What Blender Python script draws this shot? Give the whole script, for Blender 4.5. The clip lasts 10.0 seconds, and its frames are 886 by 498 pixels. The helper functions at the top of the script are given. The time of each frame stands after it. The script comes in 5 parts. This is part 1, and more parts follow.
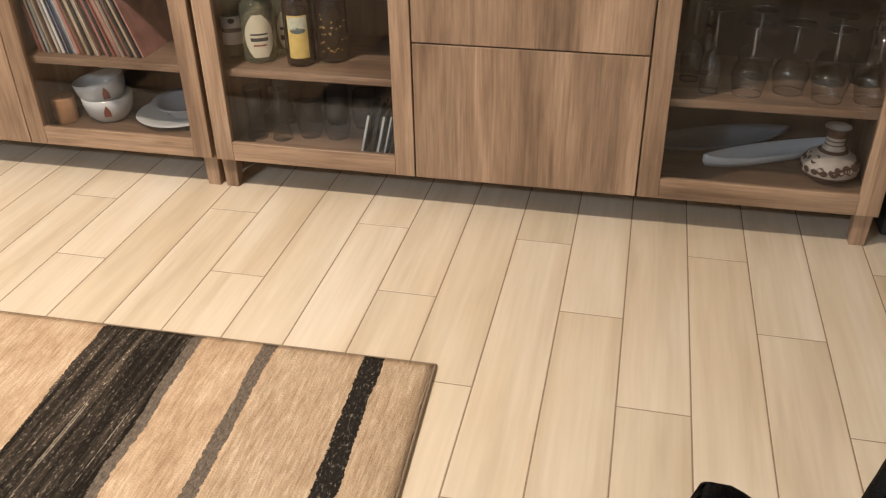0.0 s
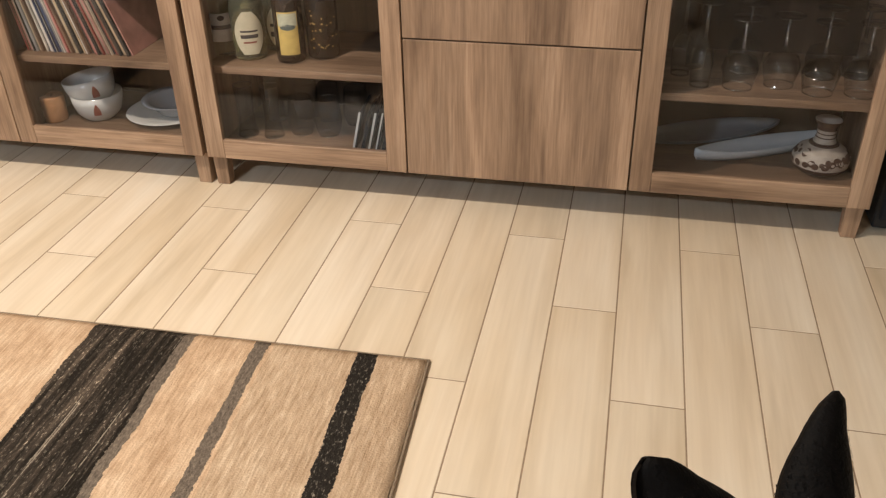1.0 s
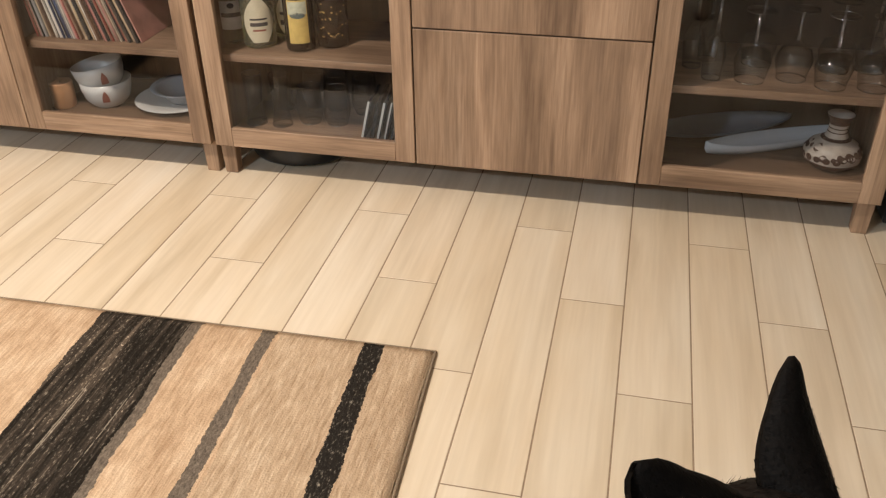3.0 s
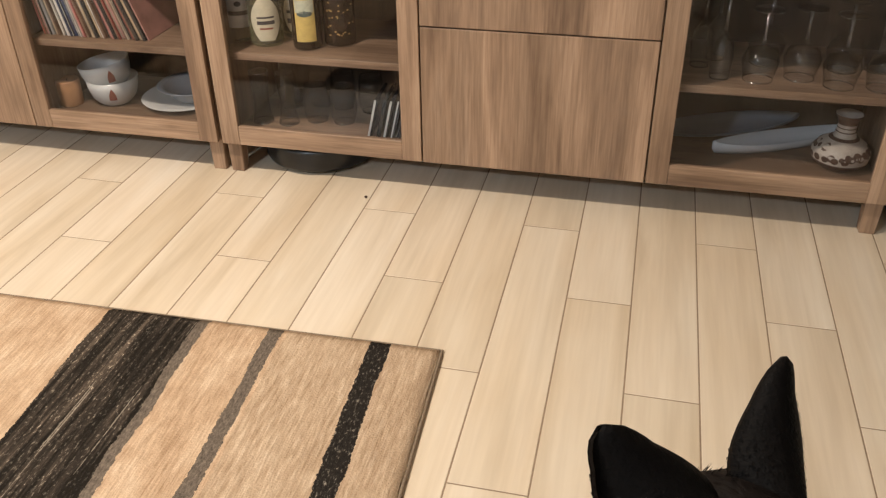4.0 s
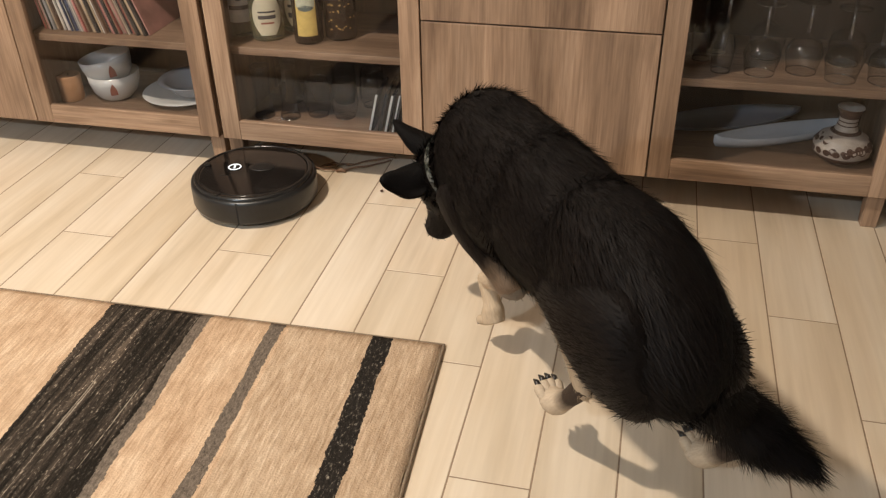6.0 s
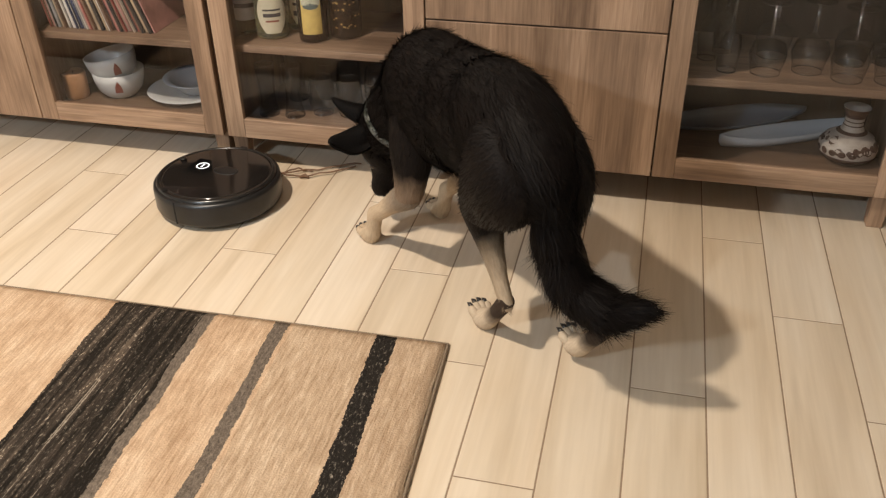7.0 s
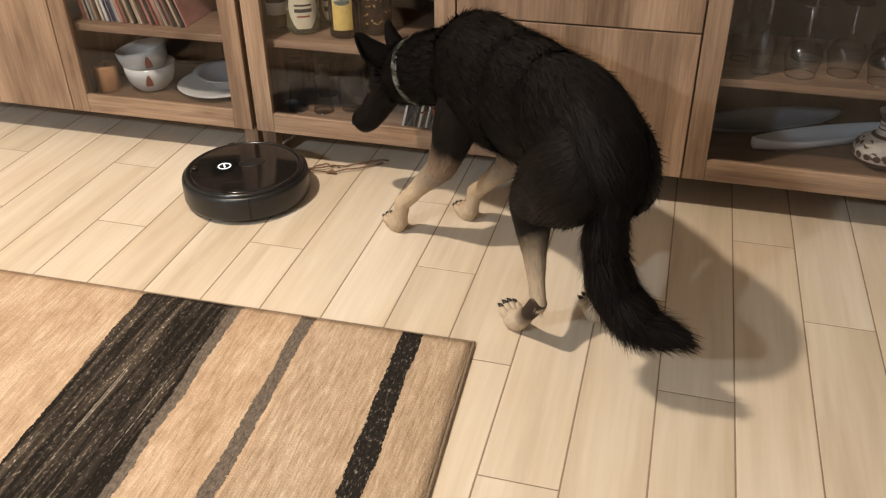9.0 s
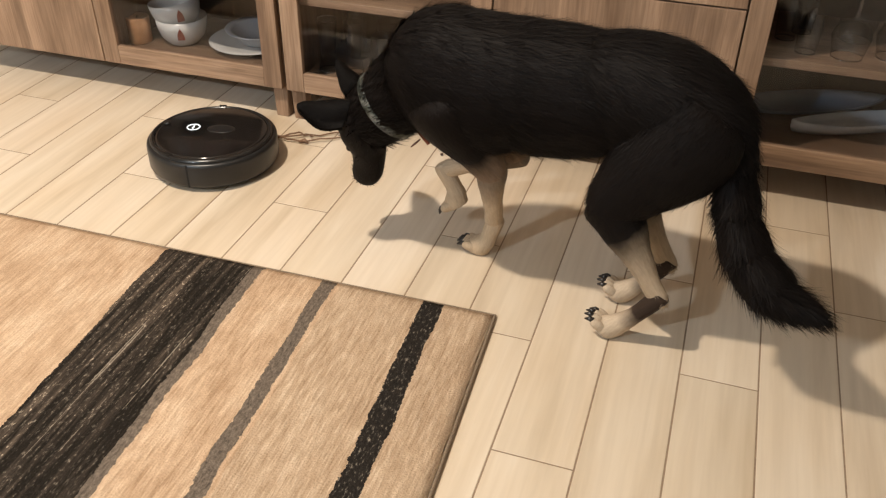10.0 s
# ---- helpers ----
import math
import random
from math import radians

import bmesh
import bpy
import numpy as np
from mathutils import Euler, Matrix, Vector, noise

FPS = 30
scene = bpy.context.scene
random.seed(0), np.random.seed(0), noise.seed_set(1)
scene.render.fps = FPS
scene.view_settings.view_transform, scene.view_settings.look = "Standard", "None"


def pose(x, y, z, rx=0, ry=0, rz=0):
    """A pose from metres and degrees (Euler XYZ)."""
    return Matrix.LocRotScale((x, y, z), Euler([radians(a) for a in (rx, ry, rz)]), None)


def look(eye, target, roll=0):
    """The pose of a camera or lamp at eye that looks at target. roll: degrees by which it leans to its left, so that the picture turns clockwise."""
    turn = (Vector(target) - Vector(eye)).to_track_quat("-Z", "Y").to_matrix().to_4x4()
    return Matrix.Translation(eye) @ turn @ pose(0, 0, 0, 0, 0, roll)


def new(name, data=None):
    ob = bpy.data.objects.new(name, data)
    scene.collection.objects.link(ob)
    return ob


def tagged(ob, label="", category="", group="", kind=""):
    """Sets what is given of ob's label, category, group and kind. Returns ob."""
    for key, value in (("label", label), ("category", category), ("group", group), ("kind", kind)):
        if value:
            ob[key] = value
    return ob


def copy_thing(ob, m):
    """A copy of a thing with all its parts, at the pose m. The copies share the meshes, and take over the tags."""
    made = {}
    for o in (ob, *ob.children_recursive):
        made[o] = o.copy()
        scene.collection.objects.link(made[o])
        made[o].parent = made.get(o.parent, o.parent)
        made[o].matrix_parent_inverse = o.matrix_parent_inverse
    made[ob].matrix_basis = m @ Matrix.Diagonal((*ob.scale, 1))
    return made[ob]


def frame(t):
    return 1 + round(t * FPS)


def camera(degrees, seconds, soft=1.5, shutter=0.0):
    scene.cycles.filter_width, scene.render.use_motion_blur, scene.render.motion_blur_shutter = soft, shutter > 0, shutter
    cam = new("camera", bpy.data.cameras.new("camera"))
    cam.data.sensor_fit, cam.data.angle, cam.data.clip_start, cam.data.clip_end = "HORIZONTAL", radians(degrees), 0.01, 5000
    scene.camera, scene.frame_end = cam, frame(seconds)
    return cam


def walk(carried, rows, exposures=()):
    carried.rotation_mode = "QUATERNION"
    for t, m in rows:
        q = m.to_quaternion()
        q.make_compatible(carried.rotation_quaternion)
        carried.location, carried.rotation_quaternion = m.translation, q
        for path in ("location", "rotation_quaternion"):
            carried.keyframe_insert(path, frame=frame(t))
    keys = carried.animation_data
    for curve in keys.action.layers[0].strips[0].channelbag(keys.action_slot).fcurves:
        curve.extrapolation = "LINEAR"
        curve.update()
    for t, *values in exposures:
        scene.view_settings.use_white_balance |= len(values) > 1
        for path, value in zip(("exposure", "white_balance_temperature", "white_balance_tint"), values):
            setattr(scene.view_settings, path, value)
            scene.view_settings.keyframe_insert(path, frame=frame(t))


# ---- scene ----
# camera: hand-held, nearly still
cam = camera(54.2, 10.0, soft=1.25)
walk(cam, [
    (0, look((1.169, -2.081, 1.19), (0.775, -0.424, 0.142), -1.1)),
    (0.5, look((1.168, -2.081, 1.185), (0.784, -0.421, 0.138), -1.3)),
    (1, look((1.169, -2.081, 1.184), (0.792, -0.422, 0.131), -1.3)),
    (1.5, look((1.169, -2.079, 1.181), (0.791, -0.425, 0.121), -1.2)),
    (2, look((1.167, -2.08, 1.182), (0.788, -0.43, 0.117), -1.1)),
    (2.5, look((1.167, -2.078, 1.181), (0.783, -0.431, 0.113), -1.0)),
    (4, look((1.159, -2.075, 1.178), (0.76, -0.434, 0.107), -0.9)),
    (4.5, look((1.16, -2.079, 1.181), (0.758, -0.439, 0.108), -1.0)),
    (5, look((1.157, -2.08, 1.176), (0.757, -0.439, 0.105), -0.9)),
    (5.5, look((1.158, -2.079, 1.177), (0.76, -0.441, 0.101), -1.0)),
    (7, look((1.155, -2.074, 1.18), (0.748, -0.445, 0.094), -1.0)),
    (7.5, look((1.153, -2.08, 1.177), (0.739, -0.441, 0.107), -0.8)),
    (8, look((1.152, -2.078, 1.172), (0.723, -0.438, 0.11), -0.7)),
    (8.5, look((1.148, -2.07, 1.179), (0.703, -0.441, 0.107), -0.8)),
    (9, look((1.141, -2.074, 1.171), (0.686, -0.457, 0.086), -0.8)),
    (9.5, look((1.133, -2.079, 1.168), (0.674, -0.478, 0.061), -0.5)),
    (10, look((1.136, -2.048, 1.156), (0.636, -0.486, 0.011), 0.9)),
])


# world: closed room at night, only a trace of sky outside
world = bpy.data.worlds.new("world")
scene.world = world
world.use_nodes = True
world.node_tree.nodes["Background"].inputs[0].default_value = (0.02, 0.025, 0.035, 1)
world.node_tree.nodes["Background"].inputs[1].default_value = 0.3
scene.view_settings.exposure = 0.0


def ceiling_lamp(x, y, power, colour, radius):
    """Recessed downlight: a wide cone that leaves the ceiling itself dark."""
    data = bpy.data.lights.new("ceiling_bulb", "SPOT")
    data.energy, data.color, data.shadow_soft_size = power, colour, radius
    data.spot_size, data.spot_blend = radians(168), 0.25
    ob = new("ceiling_bulb", data)
    ob.matrix_basis = pose(x, y, 2.38)
    return ob


# a warm lamp over the rug, and a cool white one farther back in the room
KEY, COOL = (-0.22, -1.20), (-0.70, -3.70)
ceiling_lamp(*KEY, 262, (1.0, 0.875, 0.73), 0.05)
ceiling_lamp(*COOL, 305, (0.75, 0.88, 1.0), 0.08)


# ---- small helpers ----
def part(name, bm, material, parent=None, label="", smooth=False):
    me = bpy.data.meshes.new(name)
    bm.normal_update()
    bm.to_mesh(me)
    bm.free()
    if smooth:
        me.polygons.foreach_set("use_smooth", [True] * len(me.polygons))
    for m in (material if isinstance(material, (list, tuple)) else [material]):
        me.materials.append(m)
    ob = new(name, me)
    if parent is not None:
        ob.parent = parent
    if label:
        tagged(ob, label)
    return ob


def box(x0, x1, y0, y1, z0, z1, bevel=0.0015, segments=1):
    bm = bmesh.new()
    bmesh.ops.create_cube(bm, size=1.0)
    for v in bm.verts:
        v.co = Vector(((x0 + x1) / 2 + v.co.x * (x1 - x0), (y0 + y1) / 2 + v.co.y * (y1 - y0), (z0 + z1) / 2 + v.co.z * (z1 - z0)))
    if bevel:
        bmesh.ops.bevel(bm, geom=bm.edges[:], offset=bevel, segments=segments, affect="EDGES", profile=0.7)
    return bm


def lathe(profile, seg=32, at=(0, 0, 0), squash=(1, 1)):
    """Turned shape from (radius, height) pairs; closes ends that lie on the axis."""
    bm = bmesh.new()
    rings = []
    for r, z in profile:
        if r < 1e-6:
            rings.append([bm.verts.new((at[0], at[1], at[2] + z))])
        else:
            rings.append([bm.verts.new((at[0] + r * squash[0] * math.cos(2 * math.pi * i / seg),
                                        at[1] + r * squash[1] * math.sin(2 * math.pi * i / seg), at[2] + z)) for i in range(seg)])
    for a, b in zip(rings, rings[1:]):
        for i in range(seg):
            j = (i + 1) % seg
            f = [a[i % len(a)], a[j % len(a)], b[j % len(b)], b[i % len(b)]]
            f = list(dict.fromkeys(f))
            if len(f) > 2:
                bm.faces.new(f)
    return bm


def tube(points, radius, seg=8):
    bm = bmesh.new()
    pts = [Vector(p) for p in points]
    rings = []
    for i, p in enumerate(pts):
        d = (pts[min(i + 1, len(pts) - 1)] - pts[max(i - 1, 0)]).normalized()
        q = d.to_track_quat("Z", "Y")
        r = radius[i] if isinstance(radius, (list, tuple)) else radius
        rings.append([bm.verts.new(p + q @ Vector((r * math.cos(2 * math.pi * k / seg), r * math.sin(2 * math.pi * k / seg), 0))) for k in range(seg)])
    for a, b in zip(rings, rings[1:]):
        for k in range(seg):
            bm.faces.new((a[k], a[(k + 1) % seg], b[(k + 1) % seg], b[k]))
    bm.faces.new(list(reversed(rings[0])))
    bm.faces.new(rings[-1])
    return bm


def thing(name, label, category, at=None, group="", kind=""):
    ob = new(name)
    ob.empty_display_size = 0.05
    if at is not None:
        ob.matrix_basis = at
    return tagged(ob, label, category, group, kind)


# ---- materials ----
def nodes_of(name):
    m = bpy.data.materials.new(name)
    m.use_nodes = True
    nt = m.node_tree
    return m, nt, nt.nodes["Principled BSDF"]


def add(nt, kind, **values):
    n = nt.nodes.new(kind)
    for k, v in values.items():
        n.inputs[k].default_value = v
    return n


def ramp(nt, source, stops):
    r = nt.nodes.new("ShaderNodeValToRGB")
    r.color_ramp.elements[0].position, r.color_ramp.elements[0].color = stops[0][0], (*stops[0][1], 1)
    r.color_ramp.elements[1].position, r.color_ramp.elements[1].color = stops[-1][0], (*stops[-1][1], 1)
    for p, c in stops[1:-1]:
        r.color_ramp.elements.new(p).color = (*c, 1)
    nt.links.new(source, r.inputs[0])
    return r.outputs[0]


def maths(nt, op, a, b=0.0, c=0.0):
    n = nt.nodes.new("ShaderNodeMath")
    n.operation = op
    for i, v in enumerate((a, b, c)):
        if isinstance(v, (int, float)):
            n.inputs[i].default_value = v
        else:
            nt.links.new(v, n.inputs[i])
    return n.outputs[0]


def mix(nt, fac, a, b, how="MIX"):
    n = nt.nodes.new("ShaderNodeMix")
    n.data_type, n.blend_type = "RGBA", how
    for i, v in ((0, fac), (6, a), (7, b)):
        if isinstance(v, (int, float)):
            n.inputs[i].default_value = v
        elif isinstance(v, tuple):
            n.inputs[i].default_value = (*v, 1)
        else:
            nt.links.new(v, n.inputs[i])
    return n.outputs[2]


def coords(nt, scale, spread=7.0):
    """Object space in metres, shifted by the object's random number, then scaled."""
    tc, info = nt.nodes.new("ShaderNodeTexCoord"), nt.nodes.new("ShaderNodeObjectInfo")
    shift = nt.nodes.new("ShaderNodeVectorMath")
    shift.operation = "MULTIPLY_ADD"
    comb = nt.nodes.new("ShaderNodeCombineXYZ")
    for i in range(3):
        nt.links.new(info.outputs["Random"], comb.inputs[i])
    nt.links.new(comb.outputs[0], shift.inputs[0])
    shift.inputs[1].default_value = (spread, spread * 1.7, spread * 2.3)
    nt.links.new(tc.outputs["Object"], shift.inputs[2])
    mp = nt.nodes.new("ShaderNodeMapping")
    mp.inputs["Scale"].default_value = scale
    nt.links.new(shift.outputs[0], mp.inputs[0])
    return mp.outputs[0], info.outputs["Random"]


def noise_of(nt, vec, scale=1.0, detail=4.0, rough=0.55, distortion=0.0):
    n = add(nt, "ShaderNodeTexNoise", Scale=scale, Detail=detail, Roughness=rough, Distortion=distortion)
    nt.links.new(vec, n.inputs["Vector"])
    return n.outputs["Fac"]


def bump(nt, bsdf, height, strength, distance):
    b = add(nt, "ShaderNodeBump", Strength=strength, Distance=distance)
    nt.links.new(height, b.inputs["Height"])
    nt.links.new(b.outputs[0], bsdf.inputs["Normal"])


def oak(name, axis, tone=1.0):
    """Light stained walnut laminate, grain along the axis, laid in narrow staves."""
    m, nt, bsdf = nodes_of(name)
    along, across = 1.5, 11.0
    s = [across] * 3
    s["xyz".index(axis)] = along
    vec, rnd = coords(nt, tuple(s))
    streak = noise_of(nt, vec, 1.0, 5, 0.62, 0.35)
    s2 = [170.0] * 3
    s2["xyz".index(axis)] = 6.5
    vec2, _ = coords(nt, tuple(s2))
    fine = noise_of(nt, vec2, 1.0, 3, 0.6)
    s3 = [5.0] * 3
    s3["xyz".index(axis)] = 0.8
    vec3, _ = coords(nt, tuple(s3))
    broad = noise_of(nt, vec3, 1.0, 3, 0.5, 0.8)
    # staves: steps of tone across the grain
    vec4, _ = coords(nt, (1, 1, 1))
    sep = nt.nodes.new("ShaderNodeSeparateXYZ")
    nt.links.new(vec4, sep.inputs[0])
    side = sep.outputs[0] if axis != "x" else sep.outputs[2]
    cell = maths(nt, "FLOOR", maths(nt, "DIVIDE", side, 0.043))
    wn = nt.nodes.new("ShaderNodeTexWhiteNoise")
    wn.noise_dimensions = "1D"
    nt.links.new(cell, wn.inputs["W"])
    t = tone * 1.12
    col = ramp(nt, streak, [(0.30, (0.108 * t, 0.064 * t, 0.040 * t)), (0.43, (0.212 * t, 0.133 * t, 0.083 * t)),
                            (0.54, (0.302 * t, 0.196 * t, 0.126 * t)), (0.68, (0.40 * t, 0.276 * t, 0.188 * t))])
    col = mix(nt, 0.36, col, ramp(nt, broad, [(0.35, (0.150 * t, 0.091 * t, 0.057 * t)), (0.65, (0.385 * t, 0.256 * t, 0.172 * t))]))
    stave = ramp(nt, wn.outputs["Value"], [(0.0, (0.78, 0.77, 0.76)), (1.0, (1.12, 1.12, 1.12))])
    col = mix(nt, 0.85, col, stave, "MULTIPLY")
    col = mix(nt, 0.38, col, ramp(nt, fine, [(0.35, (0.52, 0.49, 0.47)), (0.6, (1.16, 1.16, 1.16))]), "MULTIPLY")
    s6 = [52.0] * 3
    s6["xyz".index(axis)] = 2.4
    vec6, _ = coords(nt, tuple(s6))
    col = mix(nt, 0.36, col, ramp(nt, noise_of(nt, vec6, 1.0, 4, 0.6), [(0.36, (0.66, 0.63, 0.61)), (0.5, (1.0, 1.0, 1.0)), (0.66, (1.20, 1.21, 1.22))]), "MULTIPLY")
    s5 = [9.0] * 3
    s5["xyz".index(axis)] = 2.2
    vec5, _ = coords(nt, tuple(s5))
    knot = add(nt, "ShaderNodeTexVoronoi", Scale=1.0, Randomness=1.0)
    nt.links.new(vec5, knot.inputs["Vector"])
    near = maths(nt, "ADD", knot.outputs["Distance"], maths(nt, "MULTIPLY", fine, 0.10))
    col = mix(nt, 0.55, col, ramp(nt, near, [(0.06, (0.42, 0.36, 0.32)), (0.13, (0.86, 0.84, 0.82)), (0.20, (1.0, 1.0, 1.0))]), "MULTIPLY")
    nt.links.new(col, bsdf.inputs["Base Color"])
    bsdf.inputs["Roughness"].default_value = 0.48
    bsdf.inputs["Specular IOR Level"].default_value = 0.35
    bump(nt, bsdf, fine, 0.12, 0.0006)
    return m


def plain(name, colour, rough=0.5, metal=0.0, spec=0.5, vary=0.10, scale=30.0, relief=0.0):
    """One paint or glaze with faint mottling and relief."""
    m, nt, bsdf = nodes_of(name)
    vec, rnd = coords(nt, (scale,) * 3)
    n = noise_of(nt, vec, 1.0, 4)
    lo, hi = tuple(c * (1 - vary) for c in colour), tuple(min(1, c * (1 + vary)) for c in colour)
    nt.links.new(ramp(nt, n, [(0.3, lo), (0.7, hi)]), bsdf.inputs["Base Color"])
    bsdf.inputs["Roughness"].default_value = rough
    bsdf.inputs["Metallic"].default_value = metal
    bsdf.inputs["Specular IOR Level"].default_value = spec
    if relief:
        bump(nt, bsdf, n, 0.4, relief)
    return m


def glass(name, colour=(1, 1, 1), rough=0.0, ior=1.45):
    m, nt, bsdf = nodes_of(name)
    bsdf.inputs["Base Color"].default_value = (*colour, 1)
    bsdf.inputs["Transmission Weight"].default_value = 1.0
    bsdf.inputs["Roughness"].default_value = rough
    bsdf.inputs["IOR"].default_value = ior
    return m


def thin_glass(name, tint, gloss=0.02, rim=0.30, base=0.045):
    """Thin-walled clear glass: sees straight through, with sharp reflections that grow at the rim."""
    m = bpy.data.materials.new(name)
    m.use_nodes = True
    nt = m.node_tree
    nt.nodes.remove(nt.nodes["Principled BSDF"])
    clear, shine, blend = nt.nodes.new("ShaderNodeBsdfTransparent"), nt.nodes.new("ShaderNodeBsdfGlossy"), nt.nodes.new("ShaderNodeMixShader")
    clear.inputs[0].default_value = (*tint, 1)
    shine.inputs["Roughness"].default_value = gloss
    edge = add(nt, "ShaderNodeLayerWeight", Blend=0.5)
    nt.links.new(maths(nt, "MULTIPLY_ADD", maths(nt, "POWER", edge.outputs["Facing"], 3.0), rim, base), blend.inputs[0])
    nt.links.new(clear.outputs[0], blend.inputs[1])
    nt.links.new(shine.outputs[0], blend.inputs[2])
    nt.links.new(blend.outputs[0], nt.nodes["Material Output"].inputs["Surface"])
    return m


OAK_V, OAK_H, OAK_D = oak("oak_upright", "z"), oak("oak_level", "x"), oak("oak_deep", "x", 0.92)
GLASS = thin_glass("clear_glass", (0.97, 0.97, 0.965), 0.03, 0.75)
PANE = thin_glass("tinted_pane", (0.90, 0.90, 0.905), 0.0, 0.30, 0.024)


def tile_material():
    m, nt, bsdf = nodes_of("porcelain_plank")
    vec, rnd = coords(nt, (13.0, 1.1, 13.0))
    streak = noise_of(nt, vec, 1.0, 4, 0.55, 0.5)
    vec2, _ = coords(nt, (75.0, 3.5, 75.0))
    fine = noise_of(nt, vec2, 1.0, 3)
    vec3, _ = coords(nt, (5.0, 2.0, 5.0), 11.0)
    broad = noise_of(nt, vec3, 1.0, 2)
    col = ramp(nt, streak, [(0.30, (0.49, 0.388, 0.280)), (0.46, (0.625, 0.518, 0.398)), (0.58, (0.675, 0.572, 0.455)), (0.72, (0.73, 0.640, 0.53))])
    col = mix(nt, 0.38, col, ramp(nt, broad, [(0.3, (0.62, 0.475, 0.31)), (0.7, (0.69, 0.605, 0.485))]))
    col = mix(nt, 0.24, col, ramp(nt, fine, [(0.35, (0.78, 0.74, 0.70)), (0.65, (1.06, 1.06, 1.06))]), "MULTIPLY")
    col = mix(nt, 1.0, col, ramp(nt, rnd, [(0.0, (0.945, 0.93, 0.905)), (0.5, (0.99, 0.985, 0.98)), (1.0, (1.03, 1.03, 1.045))]), "MULTIPLY")
    nt.links.new(col, bsdf.inputs["Base Color"])
    rr = ramp(nt, broad, [(0.3, (0.36,) * 3), (0.7, (0.46,) * 3)])
    nt.links.new(rr, bsdf.inputs["Roughness"])
    bsdf.inputs["Specular IOR Level"].default_value = 0.42
    bump(nt, bsdf, fine, 0.10, 0.0005)
    return m


TILE = tile_material()
GROUT = plain("grout", (0.27, 0.19, 0.125), 0.9, vary=0.2, scale=200)
WALL = plain("wall_paint", (0.62, 0.61, 0.59), 0.8, vary=0.03, scale=4)
CEILING = plain("ceiling_paint", (0.80, 0.77, 0.72), 0.85, vary=0.02, scale=4)
BASE = plain("baseboard_paint", (0.75, 0.73, 0.70), 0.5, vary=0.03)

# ---- room ----
X0, X1, Y0, Y1, HIGH = -3.4, 3.9, -4.6, 0.62, 2.45
for name, (a, b, c, d) in {"wall_north": (X0 - 0.12, X1 + 0.12, Y1, Y1 + 0.12), "wall_west": (X0 - 0.12, X0, Y0, Y1), "wall_east": (X1, X1 + 0.12, Y0, Y1), "wall_south": (X0 - 0.12, X1 + 0.12, Y0 - 0.12, Y0)}.items():
    tagged(part(name, box(a, b, c, d, -0.02, HIGH, 0), WALL), "plain warm off-white painted room wall", "wall", kind="structure")
tagged(part("ceiling", box(X0 - 0.12, X1 + 0.12, Y0 - 0.12, Y1 + 0.12, HIGH, HIGH + 0.1, 0), CEILING), "plain white painted ceiling over the room", "ceiling", kind="structure")
tagged(part("baseboard", box(X0, X1, Y1 - 0.014, Y1, 0.0, 0.09, 0.003), BASE), "white painted baseboard along the wall", "baseboard", kind="structure")


def ceiling_light(x, y, colour, strength):
    m, nt, bsdf = nodes_of("lamp_diffuser")
    bsdf.inputs["Emission Color"].default_value = (*colour, 1)
    bsdf.inputs["Emission Strength"].default_value = strength
    rim = plain("lamp_rim", (0.7, 0.7, 0.68), 0.35, 0.6)
    lamp = thing("ceiling_light", "round white flush ceiling light, switched on", "ceiling light", pose(x, y, HIGH), "ceiling lights")
    part("rim", lathe([(0.13, 0), (0.135, -0.02), (0.12, -0.035), (0.115, -0.03), (0.115, 0)]), rim, lamp, smooth=True)
    part("diffuser", lathe([(0.114, -0.028), (0.09, -0.042), (0.05, -0.05), (0, -0.052)]), m, lamp, "glowing frosted diffuser", smooth=True)


ceiling_light(*KEY, (1.0, 0.88, 0.72), 12)
ceiling_light(*COOL, (0.85, 0.93, 1.0), 12)

# ---- cabinets ----
LEG_H, TOP = 0.10, 0.74
# Same oak toned far down: the shade inside the cabinets is in its colour.
SHADED_OAK = oak("oak_shaded", "z", 0.36)


def glass_door(x, parent):
    door = part("door", box(x + 0.0022, x + 0.057, 0.0, 0.018, LEG_H + 0.001, TOP - 0.001, 0.0012), OAK_V, parent, "oak-look framed glass door")
    part("stile", box(x + 0.543, x + 0.5978, 0.0, 0.018, LEG_H + 0.001, TOP - 0.001, 0.0012), OAK_V, door)
    part("rail", box(x + 0.0575, x + 0.5425, 0.0006, 0.018, LEG_H + 0.001, LEG_H + 0.058, 0.0012), OAK_H, door)
    part("rail", box(x + 0.0575, x + 0.5425, 0.0006, 0.018, TOP - 0.058, TOP - 0.001, 0.0012), OAK_H, door)
    part("pane", box(x + 0.052, x + 0.548, 0.0085, 0.0125, LEG_H + 0.053, TOP - 0.053, 0), PANE, door, "faintly tinted clear glass pane")


def leg(x, y, parent):
    bm = box(x - 0.0225, x + 0.0225, y - 0.019, y + 0.019, 0.0, LEG_H, 0.002)
    for v in bm.verts:
        if v.co.z < LEG_H / 2:
            v.co.x = x + (v.co.x - x) * 0.86
            v.co.y = y + (v.co.y - y) * 0.90
    part("leg", bm, OAK_V, parent, "tapered oak-look wooden leg")


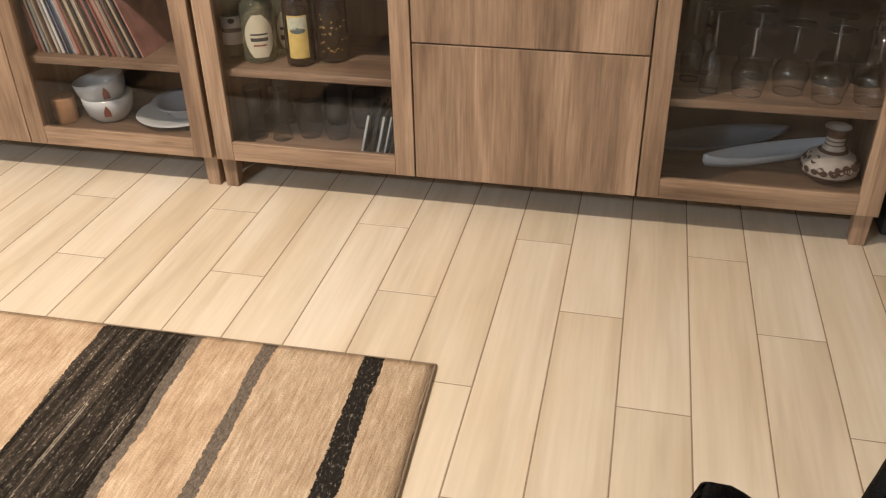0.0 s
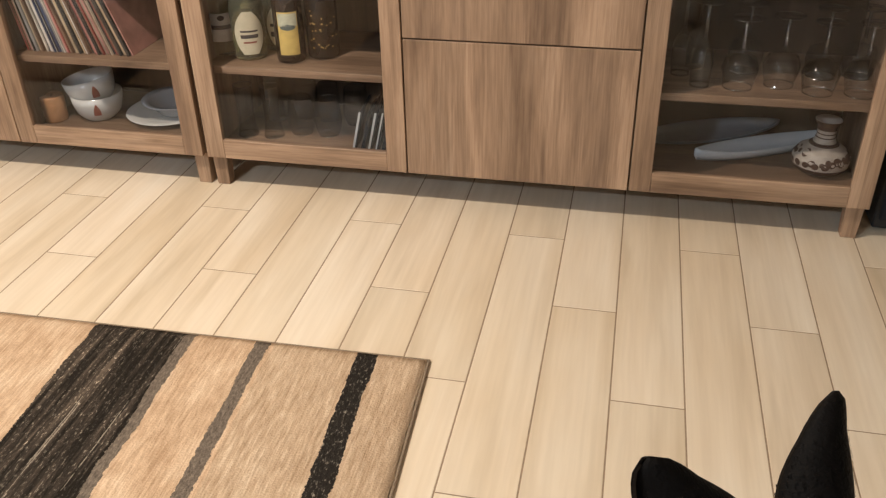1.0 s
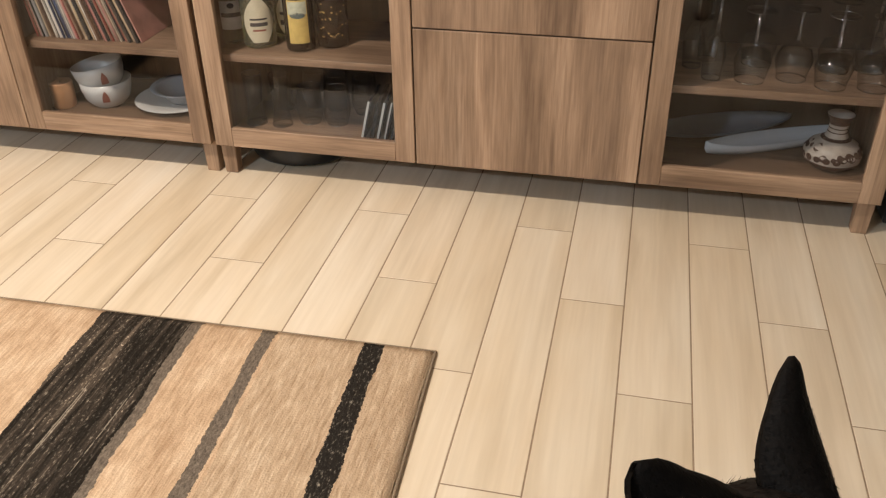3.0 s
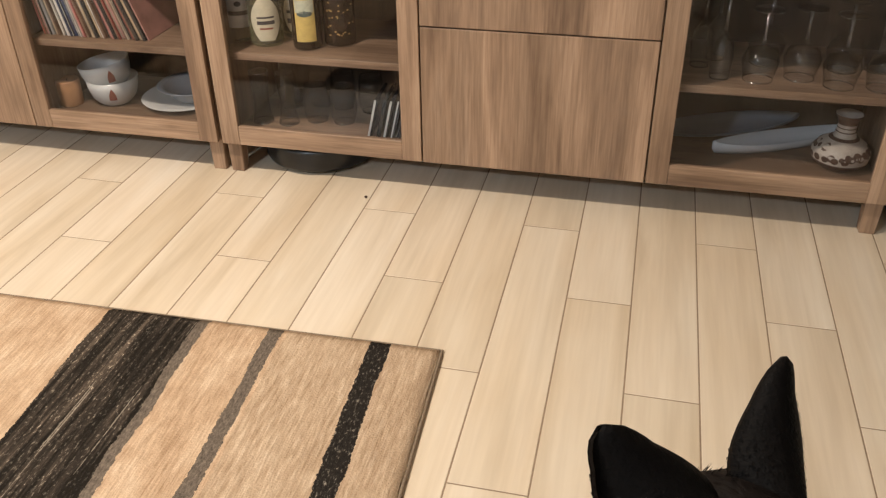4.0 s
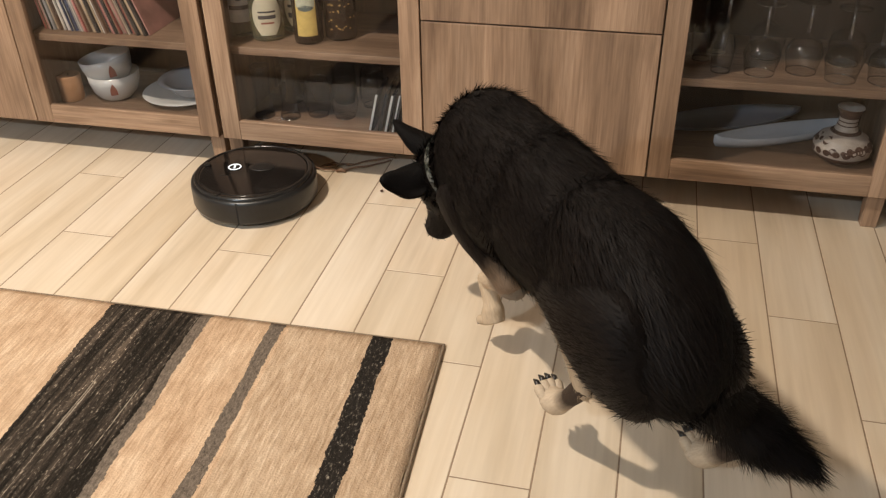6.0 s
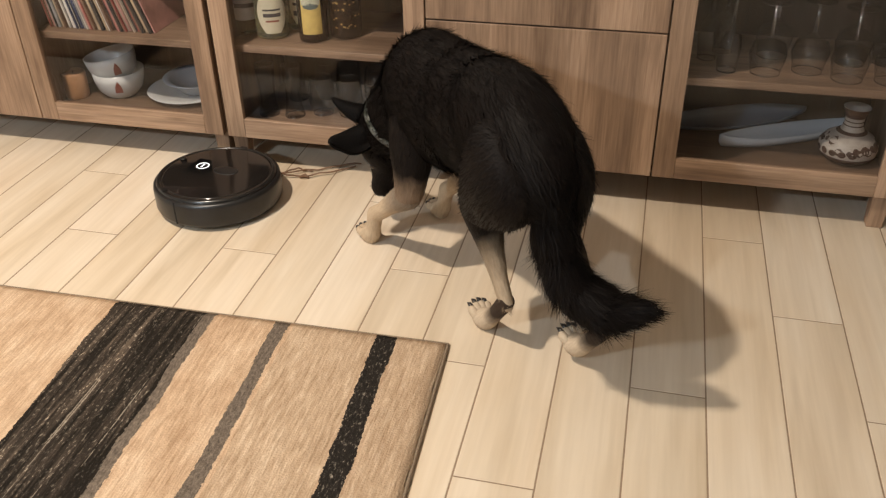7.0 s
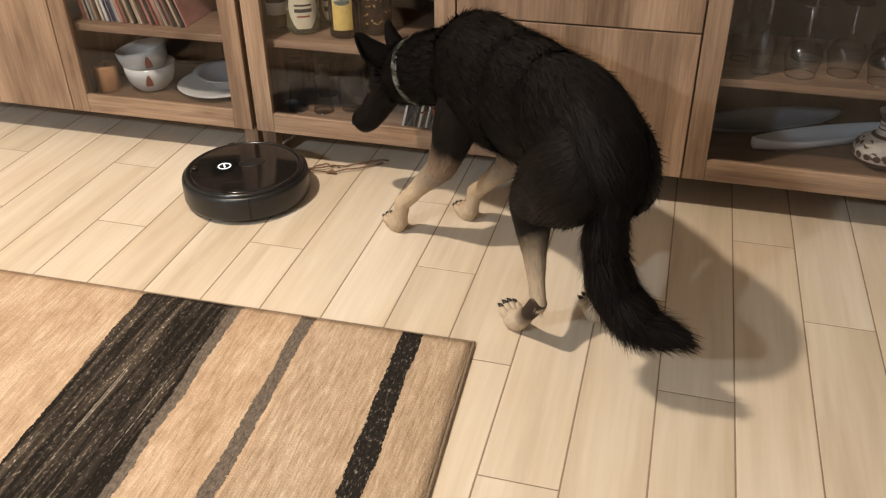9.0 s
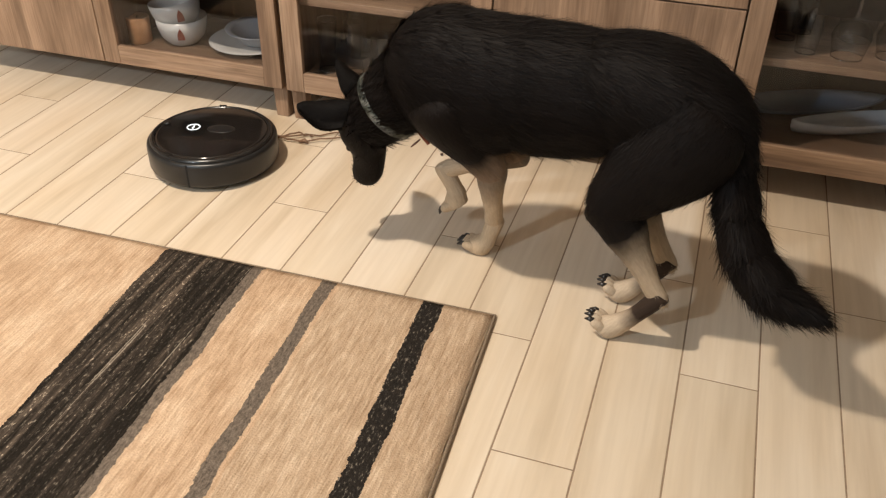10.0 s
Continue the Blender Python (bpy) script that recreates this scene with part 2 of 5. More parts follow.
def carcase(name, label, x0, units, legs):
    x1 = x0 + 0.6 * units
    cab = thing(name, label, "cabinet", group="low cabinets along the wall")
    part("side_panel", box(x0 + 0.001, x0 + 0.017, 0.021, 0.42, LEG_H, TOP), OAK_V, cab)
    part("side_panel", box(x1 - 0.017, x1 - 0.001, 0.021, 0.42, LEG_H, TOP), OAK_V, cab)
    part("bottom_panel", box(x0 + 0.0175, x1 - 0.0175, 0.021, 0.42, LEG_H, LEG_H + 0.016), OAK_D, cab)
    part("top_panel", box(x0 - 0.001, x1 + 0.001, 0.0, 0.42, TOP + 0.001, TOP + 0.017), OAK_H, cab)
    part("back_panel", box(x0 + 0.0175, x1 - 0.0175, 0.405, 0.411, LEG_H + 0.0165, TOP), SHADED_OAK, cab)
    for i in range(1, units):
        x = x0 + 0.6 * i
        part("divider", box(x - 0.008, x + 0.008, 0.022, 0.404, LEG_H + 0.0165, TOP), OAK_V, cab)
    for x in legs:
        for y in (0.045, 0.375):
            leg(x, y, cab)
    return cab


SHELF = 0.362


def shelf(x, parent):
    part("shelf", box(x + 0.019, x + 0.581, 0.045, 0.40, SHELF - 0.021, SHELF, 0.0015), OAK_D, parent)


left_cabinet = carcase("sideboard", "low oak-look cabinet with glass door on short legs", -1.211, 2, (-1.161, -0.0345))
part("door", box(-1.2088, -0.6132, 0.0, 0.018, LEG_H + 0.001, TOP - 0.001, 0.0012), OAK_V, left_cabinet, "solid oak-look flat door")
glass_door(-0.611, left_cabinet)
shelf(-0.611, left_cabinet)
right_cabinet = carcase("sideboard", "long oak-look cabinet with glass doors and middle drawers", 0.0, 3, (0.0245, 1.772))
glass_door(0.0, right_cabinet)
glass_door(1.2, right_cabinet)
shelf(0.0, right_cabinet)
shelf(1.2, right_cabinet)
part("drawer_front", box(0.6022, 1.1978, 0.0, 0.018, LEG_H + 0.001, 0.4800, 0.0012), OAK_V, right_cabinet, "flat oak-look drawer front")
part("drawer_front", box(0.6022, 1.1978, 0.0, 0.018, 0.4842, TOP - 0.001, 0.0012), OAK_V, right_cabinet, "flat oak-look drawer front")
for z0, z1 in ((0.13, 0.44), (0.50, 0.70)):
    part("drawer_box", box(0.625, 1.175, 0.0185, 0.38, z0, z1, 0.002), SHADED_OAK, right_cabinet)

# black loudspeaker box that stands beside the long cabinet
BLACK = plain("black_lacquer", (0.012, 0.013, 0.016), 0.5, vary=0.3, scale=60)
CLOTH = plain("speaker_cloth", (0.010, 0.011, 0.015), 0.9, vary=0.4, scale=900, relief=0.0006)
speaker = thing("floor_speaker", "tall black box loudspeaker beside the cabinet", "speaker", pose(1.835, 0.06, 0))
part("enclosure", box(0.0, 0.26, 0.012, 0.34, 0.012, 0.92, 0.004), BLACK, speaker)
part("grille", box(0.012, 0.248, 0.0, 0.0115, 0.04, 0.90, 0.003), CLOTH, speaker, "black cloth speaker grille")
for sx in (0.04, 0.22):
    for sy in (0.05, 0.30):
        part("foot", lathe([(0, 0), (0.014, 0), (0.016, 0.0115), (0, 0.0115)], 12, (sx, sy, 0)), BLACK, speaker)

# ---- rug ----
RUG = Matrix.Translation((0.809, -0.677, 0)) @ pose(0, 0, 0, 0, 0, 0.9)


def rug_material():
    m, nt, bsdf = nodes_of("rug_pile")
    tc = nt.nodes.new("ShaderNodeTexCoord")
    sep = nt.nodes.new("ShaderNodeSeparateXYZ")
    nt.links.new(tc.outputs["Object"], sep.inputs[0])

    def scaled(sc):
        mp = nt.nodes.new("ShaderNodeMapping")
        mp.inputs["Scale"].default_value = sc
        nt.links.new(tc.outputs["Object"], mp.inputs[0])
        return mp.outputs[0]
    wob = noise_of(nt, scaled((6, 6, 6)), 1.0, 2)
    wob2 = noise_of(nt, scaled((130, 95, 30)), 1.0, 4, 0.7)
    x = maths(nt, "ADD", maths(nt, "MULTIPLY_ADD", sep.outputs[1], SKEW, sep.outputs[0]), maths(nt, "MULTIPLY_ADD", wob, 0.026, -0.013))
    x = maths(nt, "ADD", x, maths(nt, "MULTIPLY_ADD", wob2, 0.014, -0.007))

    def band(a, b):
        return maths(nt, "MULTIPLY", maths(nt, "GREATER_THAN", x, a), maths(nt, "LESS_THAN", x, b))
    tuft = noise_of(nt, scaled((260, 260, 260)), 1.0, 2)
    rows = noise_of(nt, scaled((170, 14, 40)), 1.0, 3)
    cross = noise_of(nt, scaled((140, 24, 40)), 1.0, 4, 0.65)
    patch = noise_of(nt, scaled((11, 7, 5)), 1.0, 5, 0.68)
    col = ramp(nt, patch, [(0.3, (0.40, 0.265, 0.165)), (0.5, (0.50, 0.350, 0.230)), (0.7, (0.58, 0.43, 0.300))])
    # the outer field is greyer and combed across
    field = maths(nt, "GREATER_THAN", x, -0.34)
    grey = ramp(nt, cross, [(0.32, (0.29, 0.21, 0.137)), (0.5, (0.41, 0.31, 0.213)), (0.68, (0.54, 0.435, 0.325))])
    col = mix(nt, maths(nt, "MULTIPLY", field, 0.48), col, grey)
    col = mix(nt, 0.55, col, ramp(nt, rows, [(0.3, (0.70, 0.64, 0.58)), (0.6, (1.10, 1.10, 1.10))]), "MULTIPLY")
    comb = noise_of(nt, scaled((420, 26, 40)), 1.0, 3, 0.6)
    col = mix(nt, 0.38, col, ramp(nt, comb, [(0.36, (0.62, 0.58, 0.53)), (0.5, (1.0, 1.0, 1.0)), (0.66, (1.32, 1.36, 1.42))]), "MULTIPLY")
    # dark stripes with pale flecks
    fleck = noise_of(nt, scaled((190, 75, 60)), 1.0, 3, 0.75)
    lane = noise_of(nt, scaled((58, 2.6, 10)), 1.0, 4, 0.65)
    dark = ramp(nt, fleck, [(0.30, (0.013, 0.011, 0.009)), (0.56, (0.030, 0.024, 0.019)), (0.60, (0.085, 0.072, 0.058)), (0.70, (0.36, 0.31, 0.245))])
    lanes = ramp(nt, lane, [(0.42, (0.5, 0.5, 0.5)), (0.54, (1.4, 1.35, 1.3)), (0.64, (3.4, 3.2, 3.0))])
    wide = mix(nt, 1.0, mix(nt, 0.45, dark, (0.042, 0.033, 0.026)), lanes, "MULTIPLY")
    thread = noise_of(nt, scaled((95, 1.5, 10)), 1.0, 3, 0.6)
    wide = mix(nt, maths(nt, "MULTIPLY", maths(nt, "GREATER_THAN", maths(nt, "MULTIPLY_ADD", fleck, 0.16, thread), 0.725), 0.8), wide, (0.27, 0.225, 0.175))
    col = mix(nt, band(-0.768, -0.527), col, wide)
    greyline = ramp(nt, fleck, [(0.3, (0.07, 0.055, 0.045)), (0.7, (0.21, 0.165, 0.125))])
    col = mix(nt, band(-0.550, -0.525), col, greyline)
    col = mix(nt, band(-0.381, -0.350), col, greyline)
    col = mix(nt, band(-0.153, -0.107), col, mix(nt, 0.25, dark, (0.012, 0.011, 0.011)))
    col = mix(nt, band(-1.62, -1.50), col, wide)
    col = mix(nt, 0.35, col, ramp(nt, tuft, [(0.3, (0.6, 0.6, 0.6)), (0.65, (1.12, 1.12, 1.12))]), "MULTIPLY")
    nt.links.new(col, bsdf.inputs["Base Color"])
    bsdf.inputs["Roughness"].default_value = 0.92
    bsdf.inputs["Specular IOR Level"].default_value = 0.05
    h = maths(nt, "ADD", tuft, maths(nt, "MULTIPLY", maths(nt, "ADD", rows, cross), 0.7))
    bump(nt, bsdf, h, 0.55, 0.004)
    return m


def rug_mesh():
    """Pile slab: rounded, slightly uneven edge with a shallow carved line along the wide border."""
    bm = bmesh.new()
    W, D = 2.20, 1.55
    xs = [-W + W * i / 110 for i in range(111)]
    ys = [-D + D * i / 78 for i in range(79)]
    grid = []
    for x in xs:
        col = []
        for y in ys:
            edge = min(-x, x + W, -y, y + D)
            z = 0.0145 - 0.006 * math.exp(-edge / 0.006) + 0.0011 * noise.noise((x * 22, y * 22, 0)) + 0.0012 * noise.noise((x * 5, y * 5, 3))
            jig = 0.0025 * noise.noise((x * 25, y * 25, 7)) if edge < 1e-6 else 0
            col.append(bm.verts.new((x + jig - SKEW * y, y + jig, z)))
        grid.append(col)
    for i in range(110):
        for j in range(78):
            bm.faces.new((grid[i][j], grid[i + 1][j], grid[i + 1][j + 1], grid[i][j + 1]))
    rim = [grid[i][0] for i in range(110)] + [grid[110][j] for j in range(78)] + [grid[i][78] for i in range(110, 0, -1)] + [grid[0][j] for j in range(78, 0, -1)]
    low = [bm.verts.new((v.co.x * 1.0005, v.co.y * 1.0005, 0.0008)) for v in rim]
    n = len(rim)
    for i in range(n):
        bm.faces.new((rim[i], low[i], low[(i + 1) % n], rim[(i + 1) % n]))
    bm.faces.new(low)
    bmesh.ops.recalc_face_normals(bm, faces=bm.faces[:])
    return bm


SKEW = 0.033    # the rug lies slightly out of square
RUGMAT = rug_material()
BIND = plain("rug_binding", (0.20, 0.145, 0.095), 0.9, vary=0.3, scale=300, relief=0.001)
rug = thing("rug", "beige wool rug with black and grey stripes lying on the floor", "rug", RUG)
part("woven_field", rug_mesh(), RUGMAT, rug, smooth=True)
edge = box(0.0005, 0.007, -1.55, 0.0, 0.0008, 0.0085, 0.002)
for v in edge.verts:
    v.co.x -= SKEW * v.co.y
part("binding", edge, BIND, rug, "brown stitched edge binding")
part("binding", box(-2.20, 0.007, 0.0005, 0.006, 0.0008, 0.0085, 0.002), BIND, rug, "brown stitched edge binding")

# ---- robot vacuum ----
ROBOT_TOP = plain("robot_gloss", (0.011, 0.009, 0.008), 0.13, vary=0.2, scale=40)
ROBOT_SIDE = plain("robot_side", (0.010, 0.0095, 0.0095), 0.34, vary=0.2, scale=80)
ROBOT_RING = plain("robot_ring", (0.011, 0.010, 0.0095), 0.24)
LED, _nt, _b = nodes_of("status_led")
_b.inputs["Emission Color"].default_value = (0.85, 0.93, 1.0, 1)
_b.inputs["Emission Strength"].default_value = 1.1
robot = thing("robot_vacuum", "round glossy black robot vacuum with a lit white button", "robot vacuum", pose(0.3, 0.44, 0))
part("bumper", lathe([(0.150, 0.010), (0.166, 0.013), (0.170, 0.022), (0.170, 0.068), (0.1685, 0.076), (0.163, 0.081), (0.160, 0.080)], 72), ROBOT_SIDE, robot, "matt black side bumper", smooth=True)
part("chassis", lathe([(0, 0.009), (0.150, 0.009), (0.152, 0.014), (0.152, 0.07), (0, 0.07)], 48), ROBOT_SIDE, robot)
part("top_ring", lathe([(0.161, 0.0805), (0.160, 0.0855), (0.155, 0.0885), (0.148, 0.0890), (0.1475, 0.085)], 72), ROBOT_RING, robot, "satin rim of the lid", smooth=True)
part("lid", lathe([(0.1468, 0.085), (0.1464, 0.0882), (0.140, 0.0894), (0.06, 0.0914), (0, 0.0918)], 72), ROBOT_TOP, robot, "glossy black lid", smooth=True)
button = part("button", lathe([(0.0, 0.0), (0.021, 0.0), (0.0215, 0.0012), (0.0205, 0.0020), (0, 0.0020)], 40, (-0.052, 0.012, 0.0912)), ROBOT_RING, robot, smooth=True)
part("light_ring", lathe([(0.0150, 0.0), (0.0150, 0.0006), (0.0178, 0.0006), (0.0178, 0.0)], 40, (-0.052, 0.012, 0.0932)), LED, button, "lit white ring on the button")
part("light_bar", box(-0.054, -0.050, 0.003, 0.021, 0.0932, 0.0939, 0.0008), LED, button, "lit white power mark")
part("camera_window", lathe([(0, 0), (0.030, 0), (0.028, 0.0012), (0.018, 0.0016), (0, 0.0008)], 40, (0.022, 0.012, 0.0913), (1.25, 0.8)), ROBOT_SIDE, robot, "oval camera window", smooth=True)
part("control_panel", box(-0.088, -0.012, -0.034, 0.050, 0.0906, 0.0917, 0.0008), plain("panel_gloss", (0.005, 0.005, 0.005), 0.08), robot, "darker glossy control panel")
seam = plain("robot_seam", (0.004, 0.004, 0.004), 0.8)
for a in (-96, 70):
    c, s = math.cos(radians(a)), math.sin(radians(a))
    bm = box(0.1680, 0.1709, -0.0019, 0.0019, 0.016, 0.0785, 0)
    bm.transform(Matrix.Rotation(radians(a), 4, "Z"))
    part("seam", bm, seam, robot)
for a in (95, 240):
    bm = box(0.1425, 0.1585, -0.010, 0.010, 0.0872, 0.0912, 0.0015)
    bm.transform(Matrix.Rotation(radians(a), 4, "Z"))
    part("clip", bm, ROBOT_RING, robot, "small glossy latch on the rim")
part("sensor_nub", lathe([(0, 0), (0.0095, 0), (0.0095, 0.004), (0.007, 0.0066), (0, 0.0072)], 24, (-0.130, 0.030, 0.0896)), ROBOT_RING, robot, "small round front sensor", smooth=True)
for x in (-0.112, 0.112):
    part("wheel", tube([(x - 0.014, 0, 0.0325), (x + 0.014, 0, 0.0325)], 0.032, 20), seam, robot)
part("caster", tube([(-0.008, 0.125, 0.011), (0.008, 0.125, 0.011)], 0.011, 14), seam, robot)

# thin cord trailing behind the robot, and the crumb it pushed out
CORDMAT = plain("brown_cord", (0.17, 0.095, 0.055), 0.8, vary=0.3, scale=200)
cord = thing("cord", "thin tangled brown cord trailing on the floor", "cord", pose(0.2, 0.0, 0))
for k, (dx, dy, bend) in enumerate(((0.22, 0.115, 0.015), (0.21, 0.095, -0.02), (0.10, 0.03, 0.028))):
    pts = [(dx * s / 12 - 0.04, dy * (s / 12) ** 1.6 + bend * math.sin(math.pi * s / 12) + 0.004 * math.sin(s * 1.9 + k), 0.004 + 0.006 * abs(math.sin(s * 0.5 + k))) for s in range(13)]
    part("strand", tube(pts, 0.0022, 6), CORDMAT, cord, smooth=True)
bm = tube([(0.03, -0.004, 0.005), (0.045, 0.004, 0.008), (0.058, -0.002, 0.005)], [0.003, 0.007, 0.003], 7)
part("knot", bm, CORDMAT, cord, smooth=True)
CRUMBMAT = plain("dark_crumb", (0.05, 0.022, 0.012), 0.8, vary=0.3, scale=300)
bm = bmesh.new()
bmesh.ops.create_icosphere(bm, subdivisions=2, radius=0.0055)
for v in bm.verts:
    v.co *= 0.85 + 0.35 * noise.noise(v.co * 300)
    v.co.z *= 0.75
crumb = tagged(part("crumb", bm, CRUMBMAT), "tiny dark brown crumb lying on the pale floor", "crumb")

# ---- records on the upper shelf of the left glass cabinet ----
SLEEVES = [plain("sleeve_" + n, c, 0.6, vary=0.35, scale=14) for n, c in (
    ("cream", (0.52, 0.45, 0.36)), ("red", (0.26, 0.055, 0.045)), ("navy", (0.03, 0.045, 0.10)), ("white", (0.60, 0.56, 0.50)),
    ("brown", (0.17, 0.10, 0.065)), ("rose", (0.42, 0.21, 0.18)), ("black", (0.03, 0.028, 0.027)), ("tan", (0.42, 0.31, 0.20)), ("grey", (0.26, 0.25, 0.24)))]
rng = random.Random(4)
x = -0.560
order = [1, 4, 5, 0, 6, 3, 8, 7, 0, 4, 7, 3, 6, 3, 0, 2, 3, 6, 2, 8, 0, 3, 2, 5, 1, 0, 4, 3, 8, 7, 0, 6, 4, 7, 3, 0, 4, 6, 7, 1, 5, 0, 6, 4, 1, 0, 5, 4, 0, 6, 1, 3, 4, 6, 7, 4, 6, 5]
for i, c in enumerate(order):
    thick = rng.uniform(0.002, 0.0045) if c in (3, 0) and i != 13 else rng.uniform(0.0035, 0.0095)
    lean = 9 + 10 * i / len(order) + rng.uniform(-0.5, 0.5)
    bm = box(-thick / 2 + 0.0003, thick / 2 - 0.0003, 0, 0.312, 0, 0.310, 0.0008)
    bm.transform(Matrix.Rotation(radians(-lean), 4, "Y"))
    low = min(v.co.z for v in bm.verts)
    ob = part("record", bm, SLEEVES[c])
    ob.matrix_basis = pose(x, 0.080 + rng.uniform(-0.004, 0.008), SHELF - low + 0.0004)
    tagged(ob, "vinyl record in a worn cardboard sleeve, leaning on the shelf", "record", "records on the shelf")
    x += thick / math.cos(radians(lean))

# ---- crockery below them ----
FLOOR_IN = LEG_H + 0.0162
WHITE = plain("white_glaze", (0.72, 0.70, 0.66), 0.18, vary=0.04)
GREYWARE = plain("grey_glaze", (0.40, 0.42, 0.46), 0.2, vary=0.08)
BRICK = plain("brick_red_glaze", (0.30, 0.085, 0.055), 0.3, vary=0.2)
WAX = plain("amber_wax", (0.56, 0.30, 0.15), 0.45, vary=0.15)
candle = thing("candle", "amber pillar candle in the glass cabinet", "candle", pose(-0.580, 0.148, FLOOR_IN))
part("wax", lathe([(0, 0), (0.034, 0), (0.036, 0.004), (0.037, 0.076), (0.034, 0.081), (0.026, 0.078), (0, 0.075)]), WAX, candle, smooth=True)
part("wick", tube([(0, 0, 0.074), (0.001, 0, 0.080), (0.002, 0.001, 0.084)], 0.001, 6), SLEEVES[6], candle)
BOWL = [(r * 1.06, z * 1.36) for r, z in ((0, 0.0), (0.042, 0.0), (0.047, 0.003), (0.064, 0.018), (0.072, 0.040), (0.0745, 0.060), (0.072, 0.060), (0.069, 0.041), (0.060, 0.021), (0.038, 0.009), (0, 0.008))]


def bowl(at, turn):
    b = thing("bowl", "white ceramic bowl with a small brick-red tower motif, stacked", "bowl", at, "stacked bowls")
    body = part("body", lathe(BOWL, 40), WHITE, b, smooth=True)
    for a in (turn, turn + 120, turn + 240):
        bm = bmesh.new()
        outline = [(-0.011, 0.020), (0.011, 0.020), (0.010, 0.034), (0.006, 0.042), (0.0, 0.050), (-0.006, 0.042), (-0.010, 0.034)]
        vs = []
        for w, z in outline:
            r = 1.06 * (0.064 + (z - 0.018) / 0.022 * 0.008 if z < 0.040 else 0.072 + (z - 0.040) * 0.125)
            t = radians(a) + w / r
            vs.append(bm.verts.new(((r + 0.0012) * math.cos(t), (r + 0.0012) * math.sin(t), z * 1.36)))
        bm.faces.new(vs)
        part("motif", bm, BRICK, body, "brick-red tower motif")
    return b


bowl(pose(-0.452, 0.195, FLOOR_IN), -62)
bowl(pose(-0.460, 0.200, FLOOR_IN + 0.050, 2, -9, 0), -48)
dish = thing("plate", "white porcelain dinner plate with a wide rim", "plate", pose(-0.234, 0.240, FLOOR_IN))
part("body", lathe([(0, 0), (0.075, 0), (0.08, 0.003), (0.132, 0.018), (0.134, 0.020), (0.131, 0.0215), (0.085, 0.009), (0, 0.007)], 56), WHITE, dish, smooth=True)
deep = thing("plate", "grey-white soup plate lying on the dinner plate", "plate", pose(-0.212, 0.252, FLOOR_IN + 0.0105))
part("body", lathe([(0, 0), (0.055, 0), (0.06, 0.004), (0.083, 0.036), (0.104, 0.043), (0.106, 0.046), (0.083, 0.041), (0.058, 0.010), (0, 0.007)], 56), GREYWARE, deep, smooth=True)

# ---- bottles on the next shelf ----
PALE = glass("pale_bottle_glass", (0.84, 0.83, 0.58))
PALE.node_tree.nodes["Principled BSDF"].inputs["Transmission Weight"].default_value = 0.9
BROWNGLASS = plain("dark_brown_glass", (0.022, 0.012, 0.007), 0.08, vary=0.2)
LABEL_CREAM = plain("cream_label", (0.68, 0.61, 0.44), 0.6, vary=0.08, scale=60)
LABEL_SILVER = plain("silver_label", (0.50, 0.49, 0.48), 0.5, 0.0, vary=0.1, scale=60)
LABEL_YELLOW = plain("yellow_label", (0.72, 0.52, 0.16), 0.6, vary=0.15, scale=50)
LABEL_SKY = plain("sky_label", (0.62, 0.62, 0.46), 0.6, vary=0.2, scale=50)
INK = plain("label_ink", (0.06, 0.05, 0.05), 0.7)
GOLD = plain("gold_print", (0.55, 0.40, 0.16), 0.35, 0.8)
CAPMAT = plain("bottle_cap", (0.05, 0.045, 0.04), 0.4, 0.2)


def wrap(r, z0, z1, half, centre, shape=None, steps=14, rows=8):
    """Label wrapped on a cylinder; shape narrows it along its height (0 bottom, 1 top)."""
    bm = bmesh.new()
    grid = []
    for j in range(rows + 1):
        v = j / rows
        w = half * (shape(v) if shape else 1)
        grid.append([bm.verts.new((r * math.cos(radians(centre + w * (2 * i / steps - 1))), r * math.sin(radians(centre + w * (2 * i / steps - 1))), z0 + v * (z1 - z0))) for i in range(steps + 1)])
    for a, b in zip(grid, grid[1:]):
        for i in range(steps):
            bm.faces.new((a[i], a[i + 1], b[i + 1], b[i]))
    return bm


def bottle(label, at, r, shoulder, high, glass_mat, tags):
    b = thing("bottle", label, "bottle", at, "bottles on the shelf")
    body = part("body", lathe([(0, 0.004), (r * 0.8, 0), (r * 0.96, 0.003), (r, 0.010), (r, shoulder), (r * 0.86, shoulder + 0.022), (r * 0.42, shoulder + 0.055), (0.0145, shoulder + 0.075), (0.0145, high), (0, high)], 40), glass_mat, b, smooth=True)
    body.visible_shadow = glass_mat is not PALE
    part("cap", lathe([(0.0, high + 0.022), (0.0155, high + 0.022), (0.0165, high + 0.020), (0.0165, high - 0.006), (0.0147, high - 0.006)], 24), CAPMAT, b, smooth=True)
    for name, mat, z0, z1, half, centre, shape, text in tags:
        part(name, wrap(r + 0.0006 + 0.0004 * (name != "label"), z0, z1, half, centre, shape), mat, b, text)
    return b


VIEW = -64


def bulge(v):
    return 0.12 + 0.88 * max(0.0, math.sin(math.pi * min(1, 0.10 + 0.86 * v))) ** 0.8


def oval(v):
    return max(0.02, 1 - (2 * v - 1) ** 2) ** 0.5


